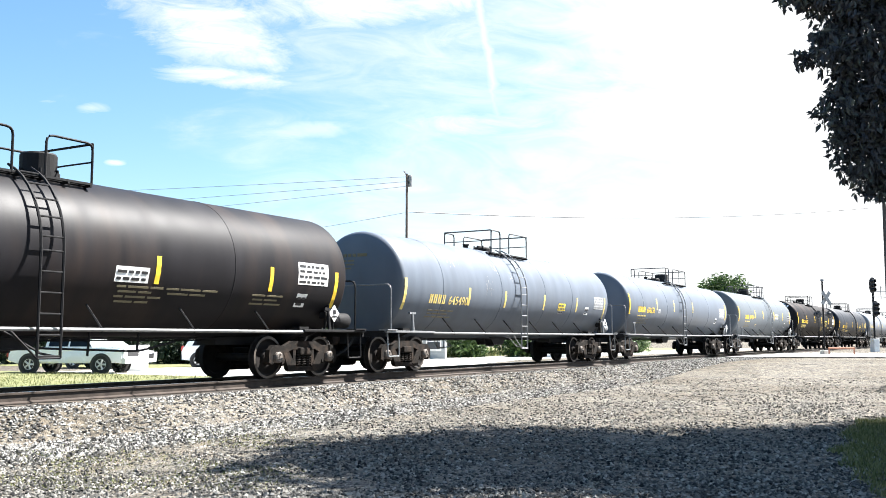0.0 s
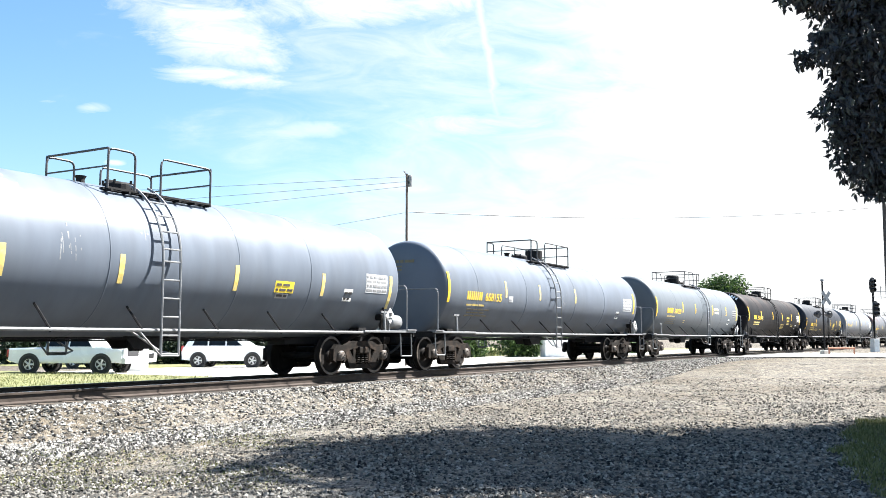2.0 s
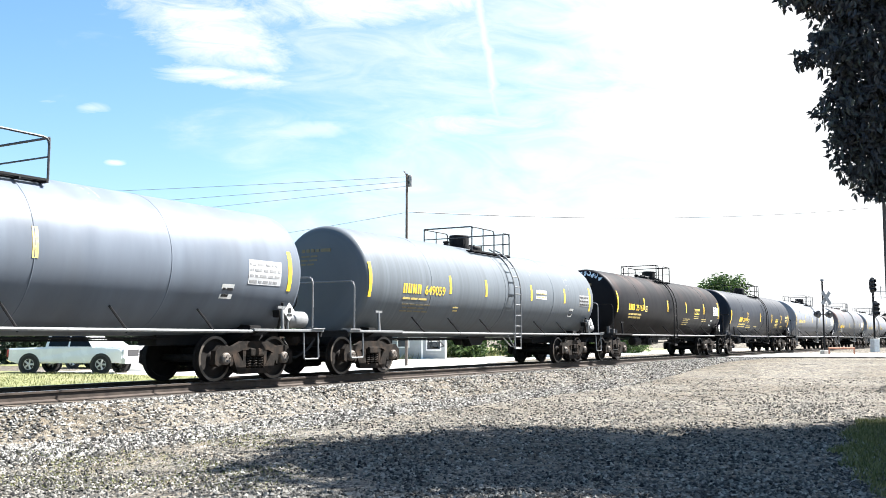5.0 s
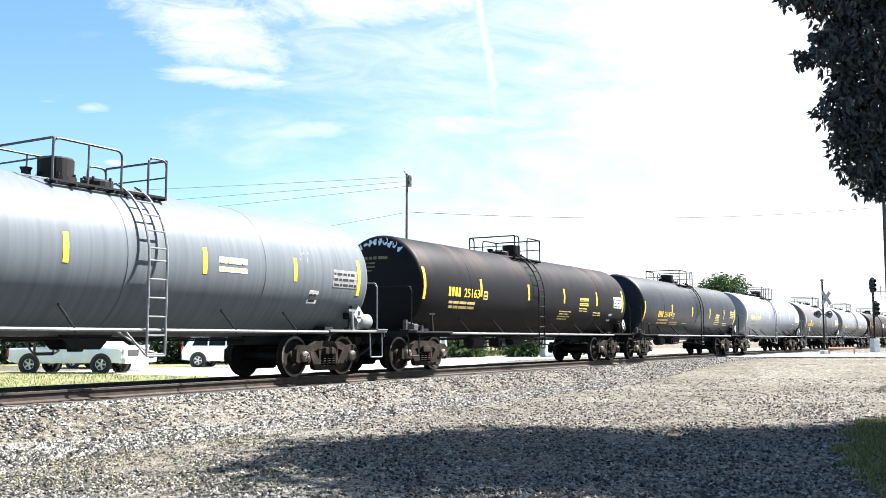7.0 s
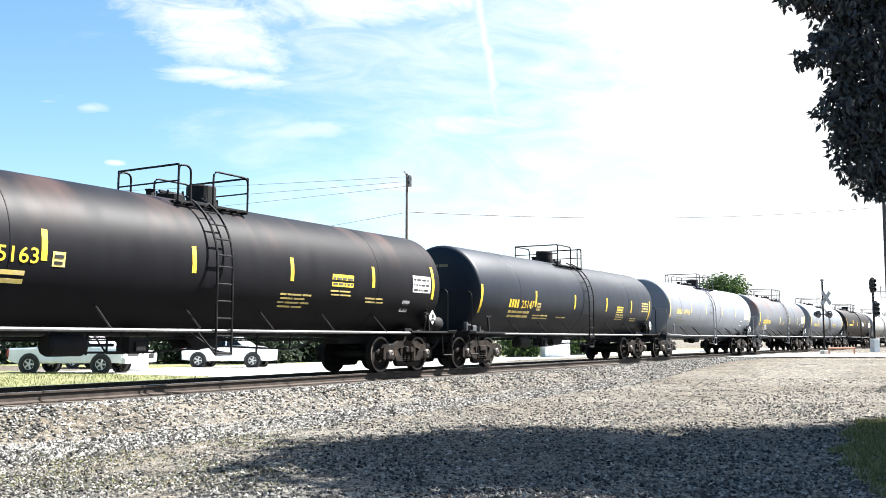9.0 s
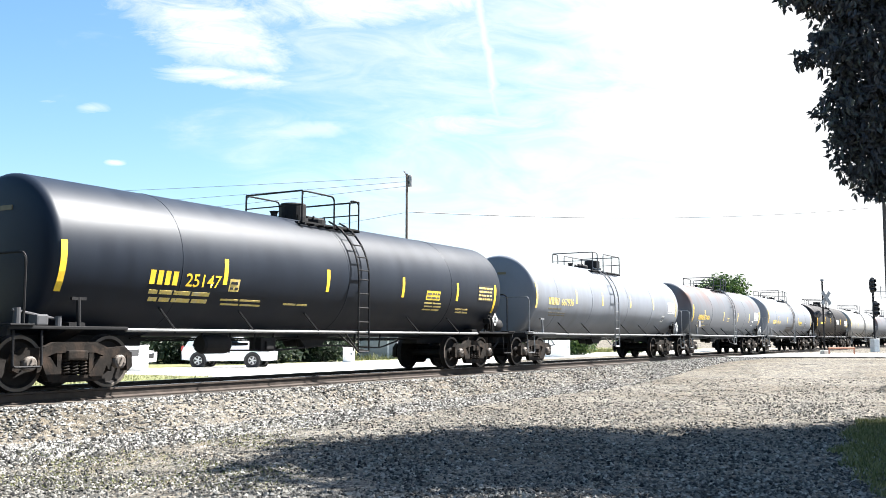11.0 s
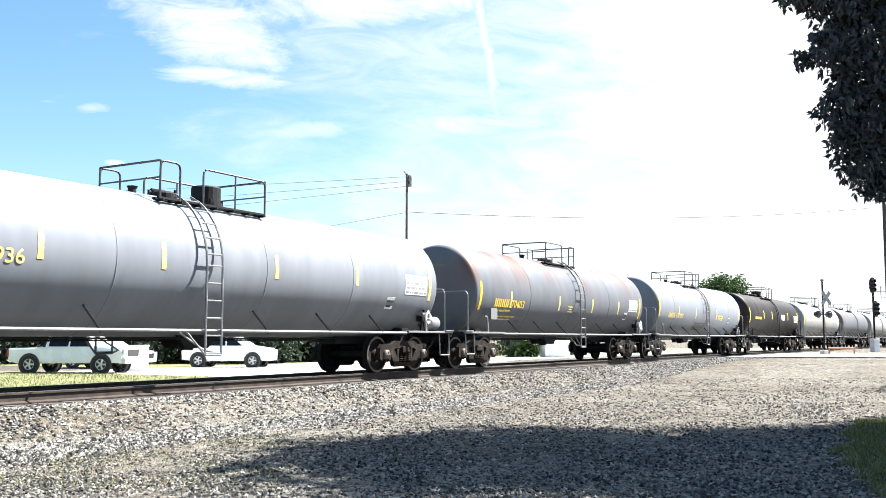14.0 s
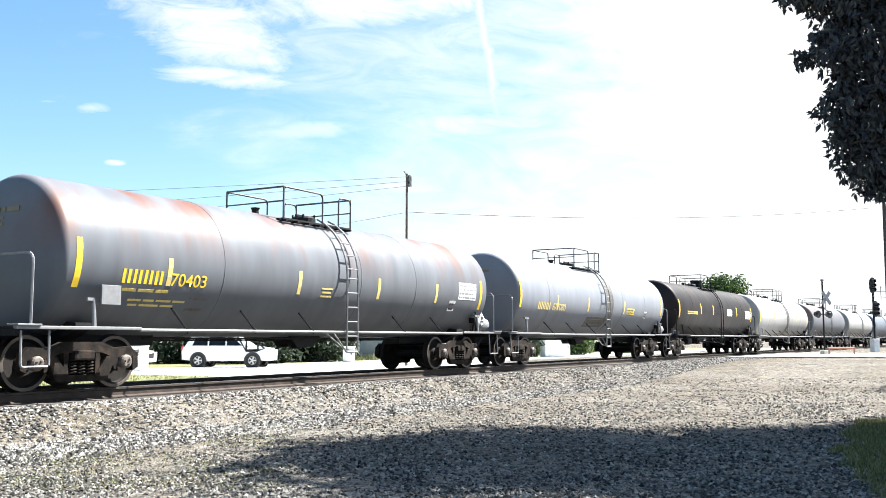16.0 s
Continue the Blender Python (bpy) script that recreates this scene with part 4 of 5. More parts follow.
        rod(bm, (-half - 0.42, -1.2, 1.05), (-half - 0.42, -1.2, 1.34), 0.06, 10)
        rod(bm, (-half - 0.5, -1.2, 1.30), (-half + 0.35, -1.2, 1.16), 0.022, 6)
        rod(bm, (-half + 0.3, -1.25, 1.05), (-half + 0.3, -1.25, 1.22), 0.05, 8)
        part("end_valve_gear", bm, M["rail_grey"], root, "small grey valves and levers")
    # markings
    for x, z0, z1s, w, col in stripes:
        part("stripe", c.patch(bmesh.new(), x, x + w, z0, z1s), M[col], root, "yellow reflective stripe" if "yellow" in col else "")
    if number:
        text, x, z, h, width, col, code = number
        w = code * 0.25 - 0.06
        for k in range(4):
            xk = x + k * code * 0.25
            bm = c.patch(bmesh.new(), xk, xk + 0.065, z, z + h, 0.008)
            c.patch(bm, xk + w - 0.065, xk + w, z, z + h, 0.008)
            part("owner_mark", bm, M[col], root)
        c.words("car_number", text, x + code + 0.14, z, h, M[col], root, width=width)
        # the same mark, small, on the front end
        bm = bmesh.new()
        for row, (z, w) in enumerate(((2.98, (0.1, 0.1, 0.1, 0.1, 0.3)), (2.86, (0.25, 0.2)), (2.76, (0.2, 0.25)), (2.66, (0.15, 0.2)))):
            y = 0.55
            for q in w:
                rad = math.hypot(y - q / 2, z - zc) / r
                d = np.interp(-rad, [-b for a, b in HEAD], [a for a, b in HEAD])
                block(bm, -half + FRONT - nose - d - 0.012, -half + FRONT - nose - d + 0.05, y - q, y, z, z + (0.08 if row == 0 else 0.04))
                y -= q + 0.05
        part("end_stencil", bm, M["faint_yellow"], root, kind="stuff")
    for x, z, h, widths, col in data:
        bm = bmesh.new()
        c.bars(bm, x, z, h, widths)
        part("stencil_line", bm, M[col], root, kind="stuff")
    for x0, x1, z0, z1b, ground_col, ink in board or ():
        p = part("data_panel", c.patch(bmesh.new(), x0, x1, z0, z1b, 0.006), M[ground_col], root)
        bm = bmesh.new()
        rows = max(1, int((z1b - z0) / 0.11))
        rng = random.Random(int(abs(x0) * 100))
        for i in range(rows):
            zz = z0 + 0.035 + i * (z1b - z0 - 0.03) / rows
            xx = x0 + 0.04
            while xx < x1 - 0.1:
                w = rng.uniform(0.06, 0.22)
                c.patch(bm, xx, min(xx + w, x1 - 0.03), zz, zz + 0.05, 0.009)
                xx += w + 0.05
        part("stencil_line", bm, M[ink], p, kind="stuff")
    if placard:
        bm = bmesh.new()
        x, z, y = placard, 1.42, -1.42
        extruded(bm, [(x - 0.19, z), (x, z - 0.19), (x + 0.19, z), (x, z + 0.19)], y - 0.006, y + 0.006)
        pl = part("placard", bm, M["white"], root, "white diamond hazard placard")
        bm = bmesh.new()
        block(bm, x - 0.05, x + 0.05, y - 0.018, y - 0.013, z - 0.02, z + 0.08)
        block(bm, x - 0.09, x + 0.09, y - 0.018, y - 0.013, z - 0.09, z - 0.05)
        part("placard_mark", bm, M["black"], pl)
        bm = bmesh.new()
        rod(bm, (x, y + 0.03, 1.0), (x, y + 0.03, 1.55), 0.02, 6)
        part("placard_holder", bm, pipe, root)
    if extra:
        extra(c, root)
    sets = build_truck(root, -half + 0.82 - nose, -1) + build_truck(root, half - 0.95, 1)
    return root, sets


def standard_stripes(half, xs, z=2.31, h=0.5, col="yellow", ends="yellow", zends=(1.86, 2.70)):
    out = [(-half + 0.20, zends[0], zends[1], 0.12, ends), (half - 0.30, zends[0], zends[1], 0.12, ends)]
    return out + [(x - 0.055, z - h / 2, z + h / 2, 0.11, col) for x in xs]


def white_square(x, z):
    """A small framed test panel: white edge, black field with a white mark."""
    return [(x - 0.17, x + 0.17, z - 0.14, z + 0.14, "white", "black")]


def spill(x0, x1, z0, z1):
    def lay(c, root):
        for k in range(7):
            a = x0 + (x1 - x0) * k / 7
            part("spill_streak", c.patch(bmesh.new(), a, a + (x1 - x0) / 7 * 0.93, z0 + 0.12 * ((k * 5) % 4), z1, 0.003), M["spill"], root, "dark dried spill")
    return lay


def dark_box(x0, x1, z0, z1, more=None):
    def lay(c, root):
        part("patch", c.patch(bmesh.new(), x0, x1, z0, z1, 0.004), M["spill"], root, "dark overpainted patch")
        if more:
            more(c, root)
    return lay


def scuffs(spots, seed):
    """Scraped upright marks in the paint."""
    def lay(c, root):
        rng = random.Random(seed)
        for x, z, n in spots:
            bm = bmesh.new()
            for k in range(n):
                a, b = x + k * 0.075 + rng.uniform(-.02, .02), z + rng.uniform(-0.12, 0.12)
                c.patch(bm, a, a + rng.uniform(0.012, 0.03), b, min(3.55, b + rng.uniform(0.12, 0.42)), 0.002, rng.uniform(-.05, .02))
            part("scuff", bm, M["scuff"], root, "scraped paint")
    return lay


def sprayed_end(c, root):
    rng = random.Random(2)
    for k in range(9):
        a = 0.95 + k * 0.14
        bm = bmesh.new()
        pts = []
        for j in range(7):
            t = j / 6 * 6.283
            rad, ang = 0.865 + 0.085 * math.sin(t) * rng.uniform(0.35, 1.2), a + 0.075 * math.cos(t) * rng.uniform(0.35, 1.2)
            d = float(np.interp(-rad, [-b for _, b in HEAD], [q for q, _ in HEAD]))
            pts.append(bm.verts.new((-c.half + FRONT - d - 0.006, -c.r * rad * math.cos(ang), c.zc + c.r * rad * math.sin(ang))))
        bm.faces.new(pts)
        part("sprayed_letter", bm, M["graffiti"], root, "pale blue sprayed shape")


def white_sign(x):
    def lay(c, root):
        part("card_board", block(bmesh.new(), x - 0.2, x + 0.2, -1.5, -1.47, 1.42, 1.75, 0.008), M["galvanized"], root, "blank pale metal card board on a post")
    return lay


# ---- the train ----
TRAIN = []


def add_car(place, half, **more):
    root, sets = build_car(half, **more)
    TRAIN.append((root, sets, place))


def lines(x, z, widths, n, col, h=0.034, step=0.085):
    """Rows of small stencilled lines, downwards."""
    return [(x + 0.05 * (i % 2), z - i * step, h, widths[i % len(widths)], col) for i in range(n)]


W1, W2 = (0.3, 0.25, 0.35, 0.3), (0.2, 0.45, 0.3)
add_car(-48.95, 7.85, r=1.40, shell="soot", label="dull black tank car with white data panels", seams=(-4.7, 4.3), rail_mat="dark", plat=(-1.6, 1.25), dome_x=0.8, man_x=-0.9,
        stripes=standard_stripes(7.85, (2.32, 5.39), 2.08, zends=(1.55, 2.35)), board=[(1.38, 2.12, 1.83, 2.10, "white", "black"), (6.25, 7.30, 2.02, 2.50, "white", "black")] + white_square(6.48, 1.68),
        data=lines(1.47, 1.74, (W2, (0.4, 0.3)), 4, "faint_yellow") + lines(2.6, 1.74, ((0.3, 0.5, 0.4), (0.5, 0.4)), 2, "faint_yellow") + lines(4.9, 1.72, ((0.4, 0.5), (0.3, 0.4)), 3, "faint_yellow"), placard=7.5)
add_car(-31.40, 7.25, r=1.40, shell="grey", label="scuffed grey tank car with faded yellow numbers", seams=(-5.1, -1.6, 1.58, 3.86), ladder=-0.34, plat=(-1.25, 1.28), man_x=-0.3,
        stripes=standard_stripes(7.25, (-3.62, -1.34, 1.51, 4.3), 2.05, col="old_yellow", ends="old_yellow", zends=(1.6, 2.4)), number=("645490", -5.76, 1.80, 0.24, 1.06, "old_yellow", 0.87),
        board=[(2.69, 3.30, 1.82, 2.06, "panel_yellow", "spill"), (2.75, 3.15, 1.70, 1.80, "scuff", "black"), (5.95, 6.85, 1.95, 2.40, "pale_panel", "scuff")] + white_square(5.28, 1.86),
        data=lines(-5.7, 1.6, (W1, W2), 3, "faint_yellow"), extra=scuffs(((-4.6, 2.95, 9), (-3.4, 3.1, 5), (-2.6, 2.2, 6), (-1.9, 2.9, 4), (-0.9, 2.7, 3)), 3), placard=6.95)
add_car(-13.83, 7.83, r=1.36, zc=2.26, shell="grey", label="clean grey tank car with yellow lettering", seams=(-5.91, -2.64, 1.38, 4.24), ladder=-0.41, plat=(-1.2, 1.95), dome_x=0.8, man_x=-0.4,
        stripes=standard_stripes(7.83, (-4.09, -1.61, 1.39), 2.36, col="old_yellow"), number=("668155", -6.53, 1.97, 0.24, 1.04, "yellow", 0.95),
        board=[(-3.9, -3.62, 1.98, 2.16, "pale_panel", "scuff"), (6.3, 7.3, 1.95, 2.45, "pale_panel", "scuff")] + white_square(5.77, 1.78),
        data=[(-6.5, 1.80, 0.05, (0.3, 0.35, 0.3), "old_yellow")] + lines(-6.4, 1.68, (W1, W2), 3, "faint_yellow"), extra=scuffs(((-5.6, 3.3, 4), (-3.9, 3.36, 5), (-2.9, 3.38, 3), (0.3, 2.0, 4), (2.8, 3.3, 3)), 17), placard=7.5)
add_car(3.80, 7.30, shell="ribbed", label="grey tank car with vertically streaked paint", seams=(-4.2, 0.18, 3.77), ladder=0.74, plat=(-1.0, 1.5), dome_x=-0.3, man_x=0.6,
        stripes=standard_stripes(7.30, (-3.2, -1.09, 2.03, 4.72), 2.33, ends="yellow"), number=("649059", -5.58, 2.02, 0.24, 1.03, "yellow", 0.91),
        board=[(2.40, 3.20, 2.15, 2.44, "white", "old_yellow"), (6.06, 6.98, 2.02, 2.42, "scuff", "black")] + white_square(5.43, 1.77),
        data=[(-5.55, 1.86, 0.05, (0.35, 0.3, 0.4), "old_yellow")] + lines(-5.5, 1.72, (W1, W2), 3, "faint_yellow") + lines(-2.9, 1.7, ((0.3,), (0.25,)), 2, "old_yellow"), extra=scuffs(((-5.0, 3.0, 6), (2.2, 3.0, 4), (4.9, 2.6, 5)), 23), placard=7.0)
add_car(21.40, 7.80, shell="brown", label="brownish black tank car, sunburnt on top, with yellow stripes", seams=(-5.0, 5.0), ladder=-0.48, rail_mat="dark", plat=(-1.1, 0.85), dome_x=0.35, man_x=-0.5,
        stripes=standard_stripes(7.8, (-4.40, -1.16, 1.70, 4.76), 2.33, zends=(1.9, 2.75)), number=("25163", -6.28, 2.03, 0.25, 0.92, "yellow", 0.72),
        board=[(-4.24, -4.0, 2.0, 2.24, "old_yellow", "black"), (3.12, 3.94, 2.04, 2.32, "panel_yellow", "spill"), (6.55, 7.42, 2.05, 2.48, "white", "black")] + white_square(6.35, 1.68),
        data=lines(-6.2, 1.83, ((0.2, 0.3, 0.4, 0.45), (0.2, 0.25, 0.45, 0.4)), 2, "old_yellow", 0.07, 0.13) + lines(1.4, 1.78, (W2, (0.4, 0.35)), 4, "old_yellow") + lines(3.1, 1.92, ((0.3, 0.4),), 2, "old_yellow") + lines(4.5, 1.80, ((0.4, 0.3),), 2, "old_yellow"), extra=sprayed_end, placard=7.45)
add_car(39.35, 7.85, shell="black", label="glossy black tank car with yellow stripes and panels", seams=(-5.0, 0.2, 5.0), ladder=0.6, rail_mat="dark", plat=(-0.9, 1.3), dome_x=-0.2, man_x=0.6,
        stripes=standard_stripes(7.85, (-3.86, -0.59, 2.54, 5.33), 2.15, zends=(1.62, 2.45)), number=("25147", -5.75, 1.83, 0.25, 0.92, "yellow", 0.72),
        board=[(-3.72, -3.44, 1.78, 2.02, "old_yellow", "black"), (3.69, 4.39, 1.88, 2.12, "panel_yellow", "spill"), (6.55, 7.50, 1.95, 2.40, "black", "old_yellow")],
        data=lines(-5.7, 1.66, ((0.2, 0.3, 0.4, 0.45), (0.2, 0.25, 0.45, 0.4)), 2, "old_yellow", 0.07, 0.13) + lines(-3.85, 1.60, ((0.5, 0.6),), 2, "old_yellow") + lines(-1.94, 1.57, ((0.4, 0.35),), 1, "old_yellow") + lines(3.66, 1.78, ((0.4, 0.4),), 3, "old_yellow") + lines(5.4, 1.66, ((0.35, 0.3),), 2, "old_yellow"), placard=7.5)
add_car(57.55, 7.85, shell="pale", label="pale grey tank car with yellow lettering", seams=(-5.92, -2.76, 1.11, 4.15), ladder=-0.55, plat=(-1.35, 1.6), dome_x=0.7, man_x=-0.5,
        stripes=standard_stripes(7.85, (-4.26, -1.7, 1.41, 4.30), 2.35, col="old_yellow", ends="old_yellow"), number=("667936", -6.64, 2.01, 0.24, 1.07, "old_yellow", 0.9),
        board=[(6.41, 7.45, 1.98, 2.48, "white", "scuff")] + white_square(5.83, 1.74), data=[(-6.6, 1.85, 0.05, (0.3, 0.35, 0.3), "faint_yellow")] + lines(-6.5, 1.72, (W1,), 2, "faint_yellow"), extra=scuffs(((-6.9, 3.1, 4), (-6.2, 3.2, 5), (3.2, 3.0, 4), (6.4, 3.1, 5)), 9), placard=7.45)
add_car(75.05, 7.25, nose=0.17, shell="rusty", label="grey tank car streaked with rust along its top", seams=(-3.6, 1.0, 3.44), ladder=0.45, plat=(-1.25, 1.25), man_x=0.5,
        stripes=standard_stripes(7.25, (-5.0, -1.28, 1.75, 4.5), 2.06, col="old_yellow", zends=(1.70, 2.52)), number=("70403", -6.06, 1.82, 0.24, 0.89, "yellow", 0.97),
        board=[(5.70, 6.70, 1.95, 2.42, "white", "scuff")] + white_square(5.43, 1.76), data=[(-6.0, 1.68, 0.05, (0.3, 0.35, 0.3), "old_yellow")] + lines(-5.8, 1.52, (W1, W2), 2, "old_yellow") + lines(-0.5, 1.95, ((0.4,), (0.3,)), 3, "old_yellow"), extra=dark_box(-4.36, -3.9, 1.38, 1.62, white_sign(-6.42)), placard=6.95)
add_car(91.85, 7.35, shell="pale", label="pale grey tank car with a dark spill band", seams=(-4.9, 2.2, 4.9), ladder=0.2, plat=(-1.5, 1.0), man_x=-0.2, stripes=standard_stripes(7.35, (-4.2, -1.4, 2.4), 2.1, col="old_yellow"),
        board=[(2.73, 3.6, 1.84, 2.08, "panel_yellow", "spill")] + white_square(5.0, 1.86), number=("677080", -5.75, 1.83, 0.24, 1.1, "old_yellow", 1.0), extra=dark_box(-1.3, 0.6, 1.30, 1.66, spill(0.45, 1.15, 1.2, 3.6)))
add_car(108.85, 7.35, shell="soot", label="dull black tank car with yellow and white panels", seams=(-4.9, 4.9), rail_mat="dark", plat=(-1.5, 1.3), dome_x=0.5, man_x=-0.6, stripes=standard_stripes(7.35, (-3.5, -1.2, 3.66), 2.36),
        board=[(-5.8, -4.1, 2.06, 2.20, "panel_yellow", "black"), (1.6, 2.6, 2.10, 2.46, "white", "scuff"), (5.7, 6.9, 2.0, 2.46, "white", "scuff")])
add_car(125.95, 7.75, shell="white", label="chalky white tank car with a dark band", seams=(-4.9, 4.9), plat=(-1.4, 1.3), man_x=-0.3, stripes=standard_stripes(7.75, (-3.5, 3.5)), extra=spill(0.5, 1.1, 1.1, 3.58))
add_car(143.3, 7.35, shell="rusty", label="rust-streaked grey tank car far down the train", plat=(-1.4, 1.3))
add_car(160.5, 7.35, shell="white", label="chalky cream tank car far down the train", plat=(-1.4, 1.3))
add_car(177.8, 7.5, shell="grey", label="grey tank car far down the train", dome_x=0.5)
add_car(195.2, 7.6, shell="soot", label="black tank car far down the train", rail_mat="dark", dome_x=0.5)
add_car(212.6, 7.6, shell="pale", label="pale grey tank car far down the train", dome_x=0.5)


# ---- trees ----
def leaves(clumps, size, per, spread, droop, seed):
    """Folded leaves round clump centres: vertices and faces."""
    rng = np.random.default_rng(seed)
    verts, faces = [], []
    for c in clumps:
        n = int(per * rng.uniform(0.6, 1.4))
        p = rng.uniform(-1.6, 1.6, (n, 3)) * np.array(spread) + np.array(c)
        for q in p:
            L = size * rng.uniform(0.6, 1.25)
            a, b = rng.uniform(0, 6.283), rng.uniform(-1.2, 0.5) - droop
            d = np.array([math.cos(a) * math.cos(b), math.sin(a) * math.cos(b), math.sin(b)])
            w = np.cross(d, rng.normal(0, 1, 3))
            w = w / (np.linalg.norm(w) + 1e-6) * L * 0.23
            u = np.cross(d, w) * 0.5
            k = len(verts)
            verts += [tuple(q), tuple(q + d * L * 0.45 + w + u), tuple(q + d * L), tuple(q + d * L * 0.45 - w + u)]
            faces += [(k, k + 1, k + 2), (k, k + 2, k + 3)]
    return verts, faces


def crown_clumps(center, radii, n, seed, hollow=0.45):
    rng = np.random.default_rng(seed)
    out = []
    while len(out) < n:
        v = rng.normal(0, 1, 3)
        v /= np.linalg.norm(v)
        r = hollow + (1 - hollow) * rng.random() ** 0.6
        lump = 0.82 + 0.3 * noise.noise(tuple(v * 1.9 + seed))
        out.append(tuple(np.array(center) + v * np.array(radii) * r * lump))
    return out


def build_tree(name, base, height, crown, radii, n, size, per, spread, mat, label, seed, extra=(), droop=0.2, trunk=0.2, limbs=9, fringe=(), canopy=()):
    root = tagged(new(name), label, "tree")
    b = Vector(base)
    rng = random.Random(seed)
    c = Vector(crown)
    bm = bmesh.new()
    mid = b.lerp(c, 0.5) + Vector((rng.uniform(-.2, .2), rng.uniform(-.2, .2), 0))
    rod(bm, b - Vector((0, 0, 0.1)), mid, trunk, 10, trunk * 0.75)
    rod(bm, mid, c, trunk * 0.75, 10, trunk * 0.4)
    for i in range(limbs):
        a = i * 2.4 + rng.uniform(-0.3, 0.3)
        s = mid.lerp(c, rng.uniform(0.0, 0.9))
        e = c + Vector((math.cos(a) * radii[0] * 0.75, math.sin(a) * radii[1] * 0.75, rng.uniform(-0.5, 0.6) * radii[2]))
        k = s.lerp(e, 0.5) + Vector((0, 0, 0.3))
        rod(bm, s, k, trunk * 0.36, 6, trunk * 0.24)
        rod(bm, k, e, trunk * 0.24, 6, trunk * 0.06)
    part("trunk", bm, M["bark"], root)
    clumps = crown_clumps(crown, radii, n, seed) + list(extra)
    v, f = leaves(clumps, size, per, spread, droop, seed)
    if fringe:
        v2, f2 = leaves(fringe, size * 0.8, 46, (0.085, 0.085, 0.08), droop + 0.2, seed + 1)
        f += [tuple(i + len(v) for i in q) for q in f2]
        v += v2
    if canopy:
        v2, f2 = leaves(canopy, size * 2, 90, (0.5, 0.5, 0.35), droop, seed + 2)
        f += [tuple(i + len(v) for i in q) for q in f2]
        v += v2
    tagged(bag("crown", v, f, mat, root), kind="stuff")
    return root


# hanging sprays of the shade tree: how far out they reach at each height
REACH = ((5.70, 4.75), (5.52, 5.35), (5.38, 5.40), (5.10, 5.10), (4.86, 4.98), (4.70, 5.36), (4.45, 5.40), (4.25, 5.32), (4.05, 5.16), (3.90, 5.36), (3.62, 5.28), (3.38, 5.40), (3.22, 5.66), (3.02, 5.74), (2.92, 6.05), (2.80, 6.30))
rim = random.Random(12)
edge = []
for k in range(42):
    z = 2.92 + 0.075 * k
    out = float(np.interp(z, [q[0] for q in REACH[::-1]], [q[1] for q in REACH[::-1]])) + 0.24
    while out < 6.7:
        edge.append(tuple(at(out + rim.uniform(-0.04, 0.06), 13.0 + rim.uniform(-0.25, 0.35), z + rim.uniform(-0.05, 0.05))))
        out += 0.16 + 0.05 * rim.random()
fill = [tuple(at(7.0 + 0.25 * i + 0.1 * (j % 2), 13.4 + 0.3 * ((i + j) % 3), 3.7 + 0.25 * j)) for i in range(6) for j in range(12)]
build_tree("tree", at(12.4, 14.6), 10, at(12.9, 15.8, 6.8), (5.0, 4.6, 3.4), 380, 0.16, 110, (0.36, 0.36, 0.28), M["leaf"], "dark-leaved shade tree overhanging the gravel lot", 3,
           fill, trunk=0.26, fringe=edge, canopy=crown_clumps(at(10.4, 15.6, 11.2), (4.7, 5.2, 2.0), 270, 5, 0.2) + crown_clumps(at(13.2, 16.0, 8.0), (3.6, 4.2, 2.4), 90, 6, 0.2))
build_tree("tree", at(18.6, 29.2), 7, at(18.6, 29.2, 4.6), (2.6, 2.6, 2.2), 80, 0.2, 50, (0.4, 0.4, 0.3), M["leaf"], "small dark-leaved tree beside the lot", 8, trunk=0.16)
build_tree("tree", at(33.5, 112.0), 8, at(33.5, 112.0, 6.0), (3.6, 3.6, 3.1), 130, 0.5, 40, (0.5, 0.5, 0.4), M["shrub"], "rounded green tree beyond the train", 21, trunk=0.25)
for i, (r, f, h, w) in enumerate(((-33, 72, 8.0, 4.0), (-28.5, 76, 8.6, 4.2), (-24, 74, 6.4, 3.4))):
    build_tree("tree", at(r, f), h, at(r, f, h * 0.55), (w, w, h * 0.48), 110, 0.5, 34, (0.55, 0.55, 0.45), M["shrub"], "sunlit green tree behind the street", 31 + i, trunk=0.22)
for i, (r, f, h, w) in enumerate(((-24.5, 57, 2.9, 3.0), (-20.0, 57, 2.7, 3.0), (-15.4, 57, 2.8, 3.0), (-11.0, 57, 2.7, 3.0), (-21.5, 62, 3.0, 3.0), (-17, 61, 3.2, 3.2), (-12.5, 60, 3.0, 3.4), (-8.2, 62, 3.2, 3.0), (-8.0, 66, 3.0, 2.6), (1.8, 76, 3.0, 3.2), (6.5, 78, 2.8, 3.0), (12, 88, 2.6, 3.4), (20, 100, 2.6, 3.2))):
    root = tagged(new("hedge"), "dense dark green hedge behind the street", "hedge")
    v, f2 = leaves(crown_clumps(at(r, f, GROUND + h * 0.45), (w, w * 0.6, h * 0.55), 60, 50 + i, 0.3), 0.4, 60, (0.55, 0.4, 0.45), 0.1, 60 + i)
    tagged(bag("foliage", v, f2, M["hedge"] if f < 75 else M["shrub"], root), kind="stuff")


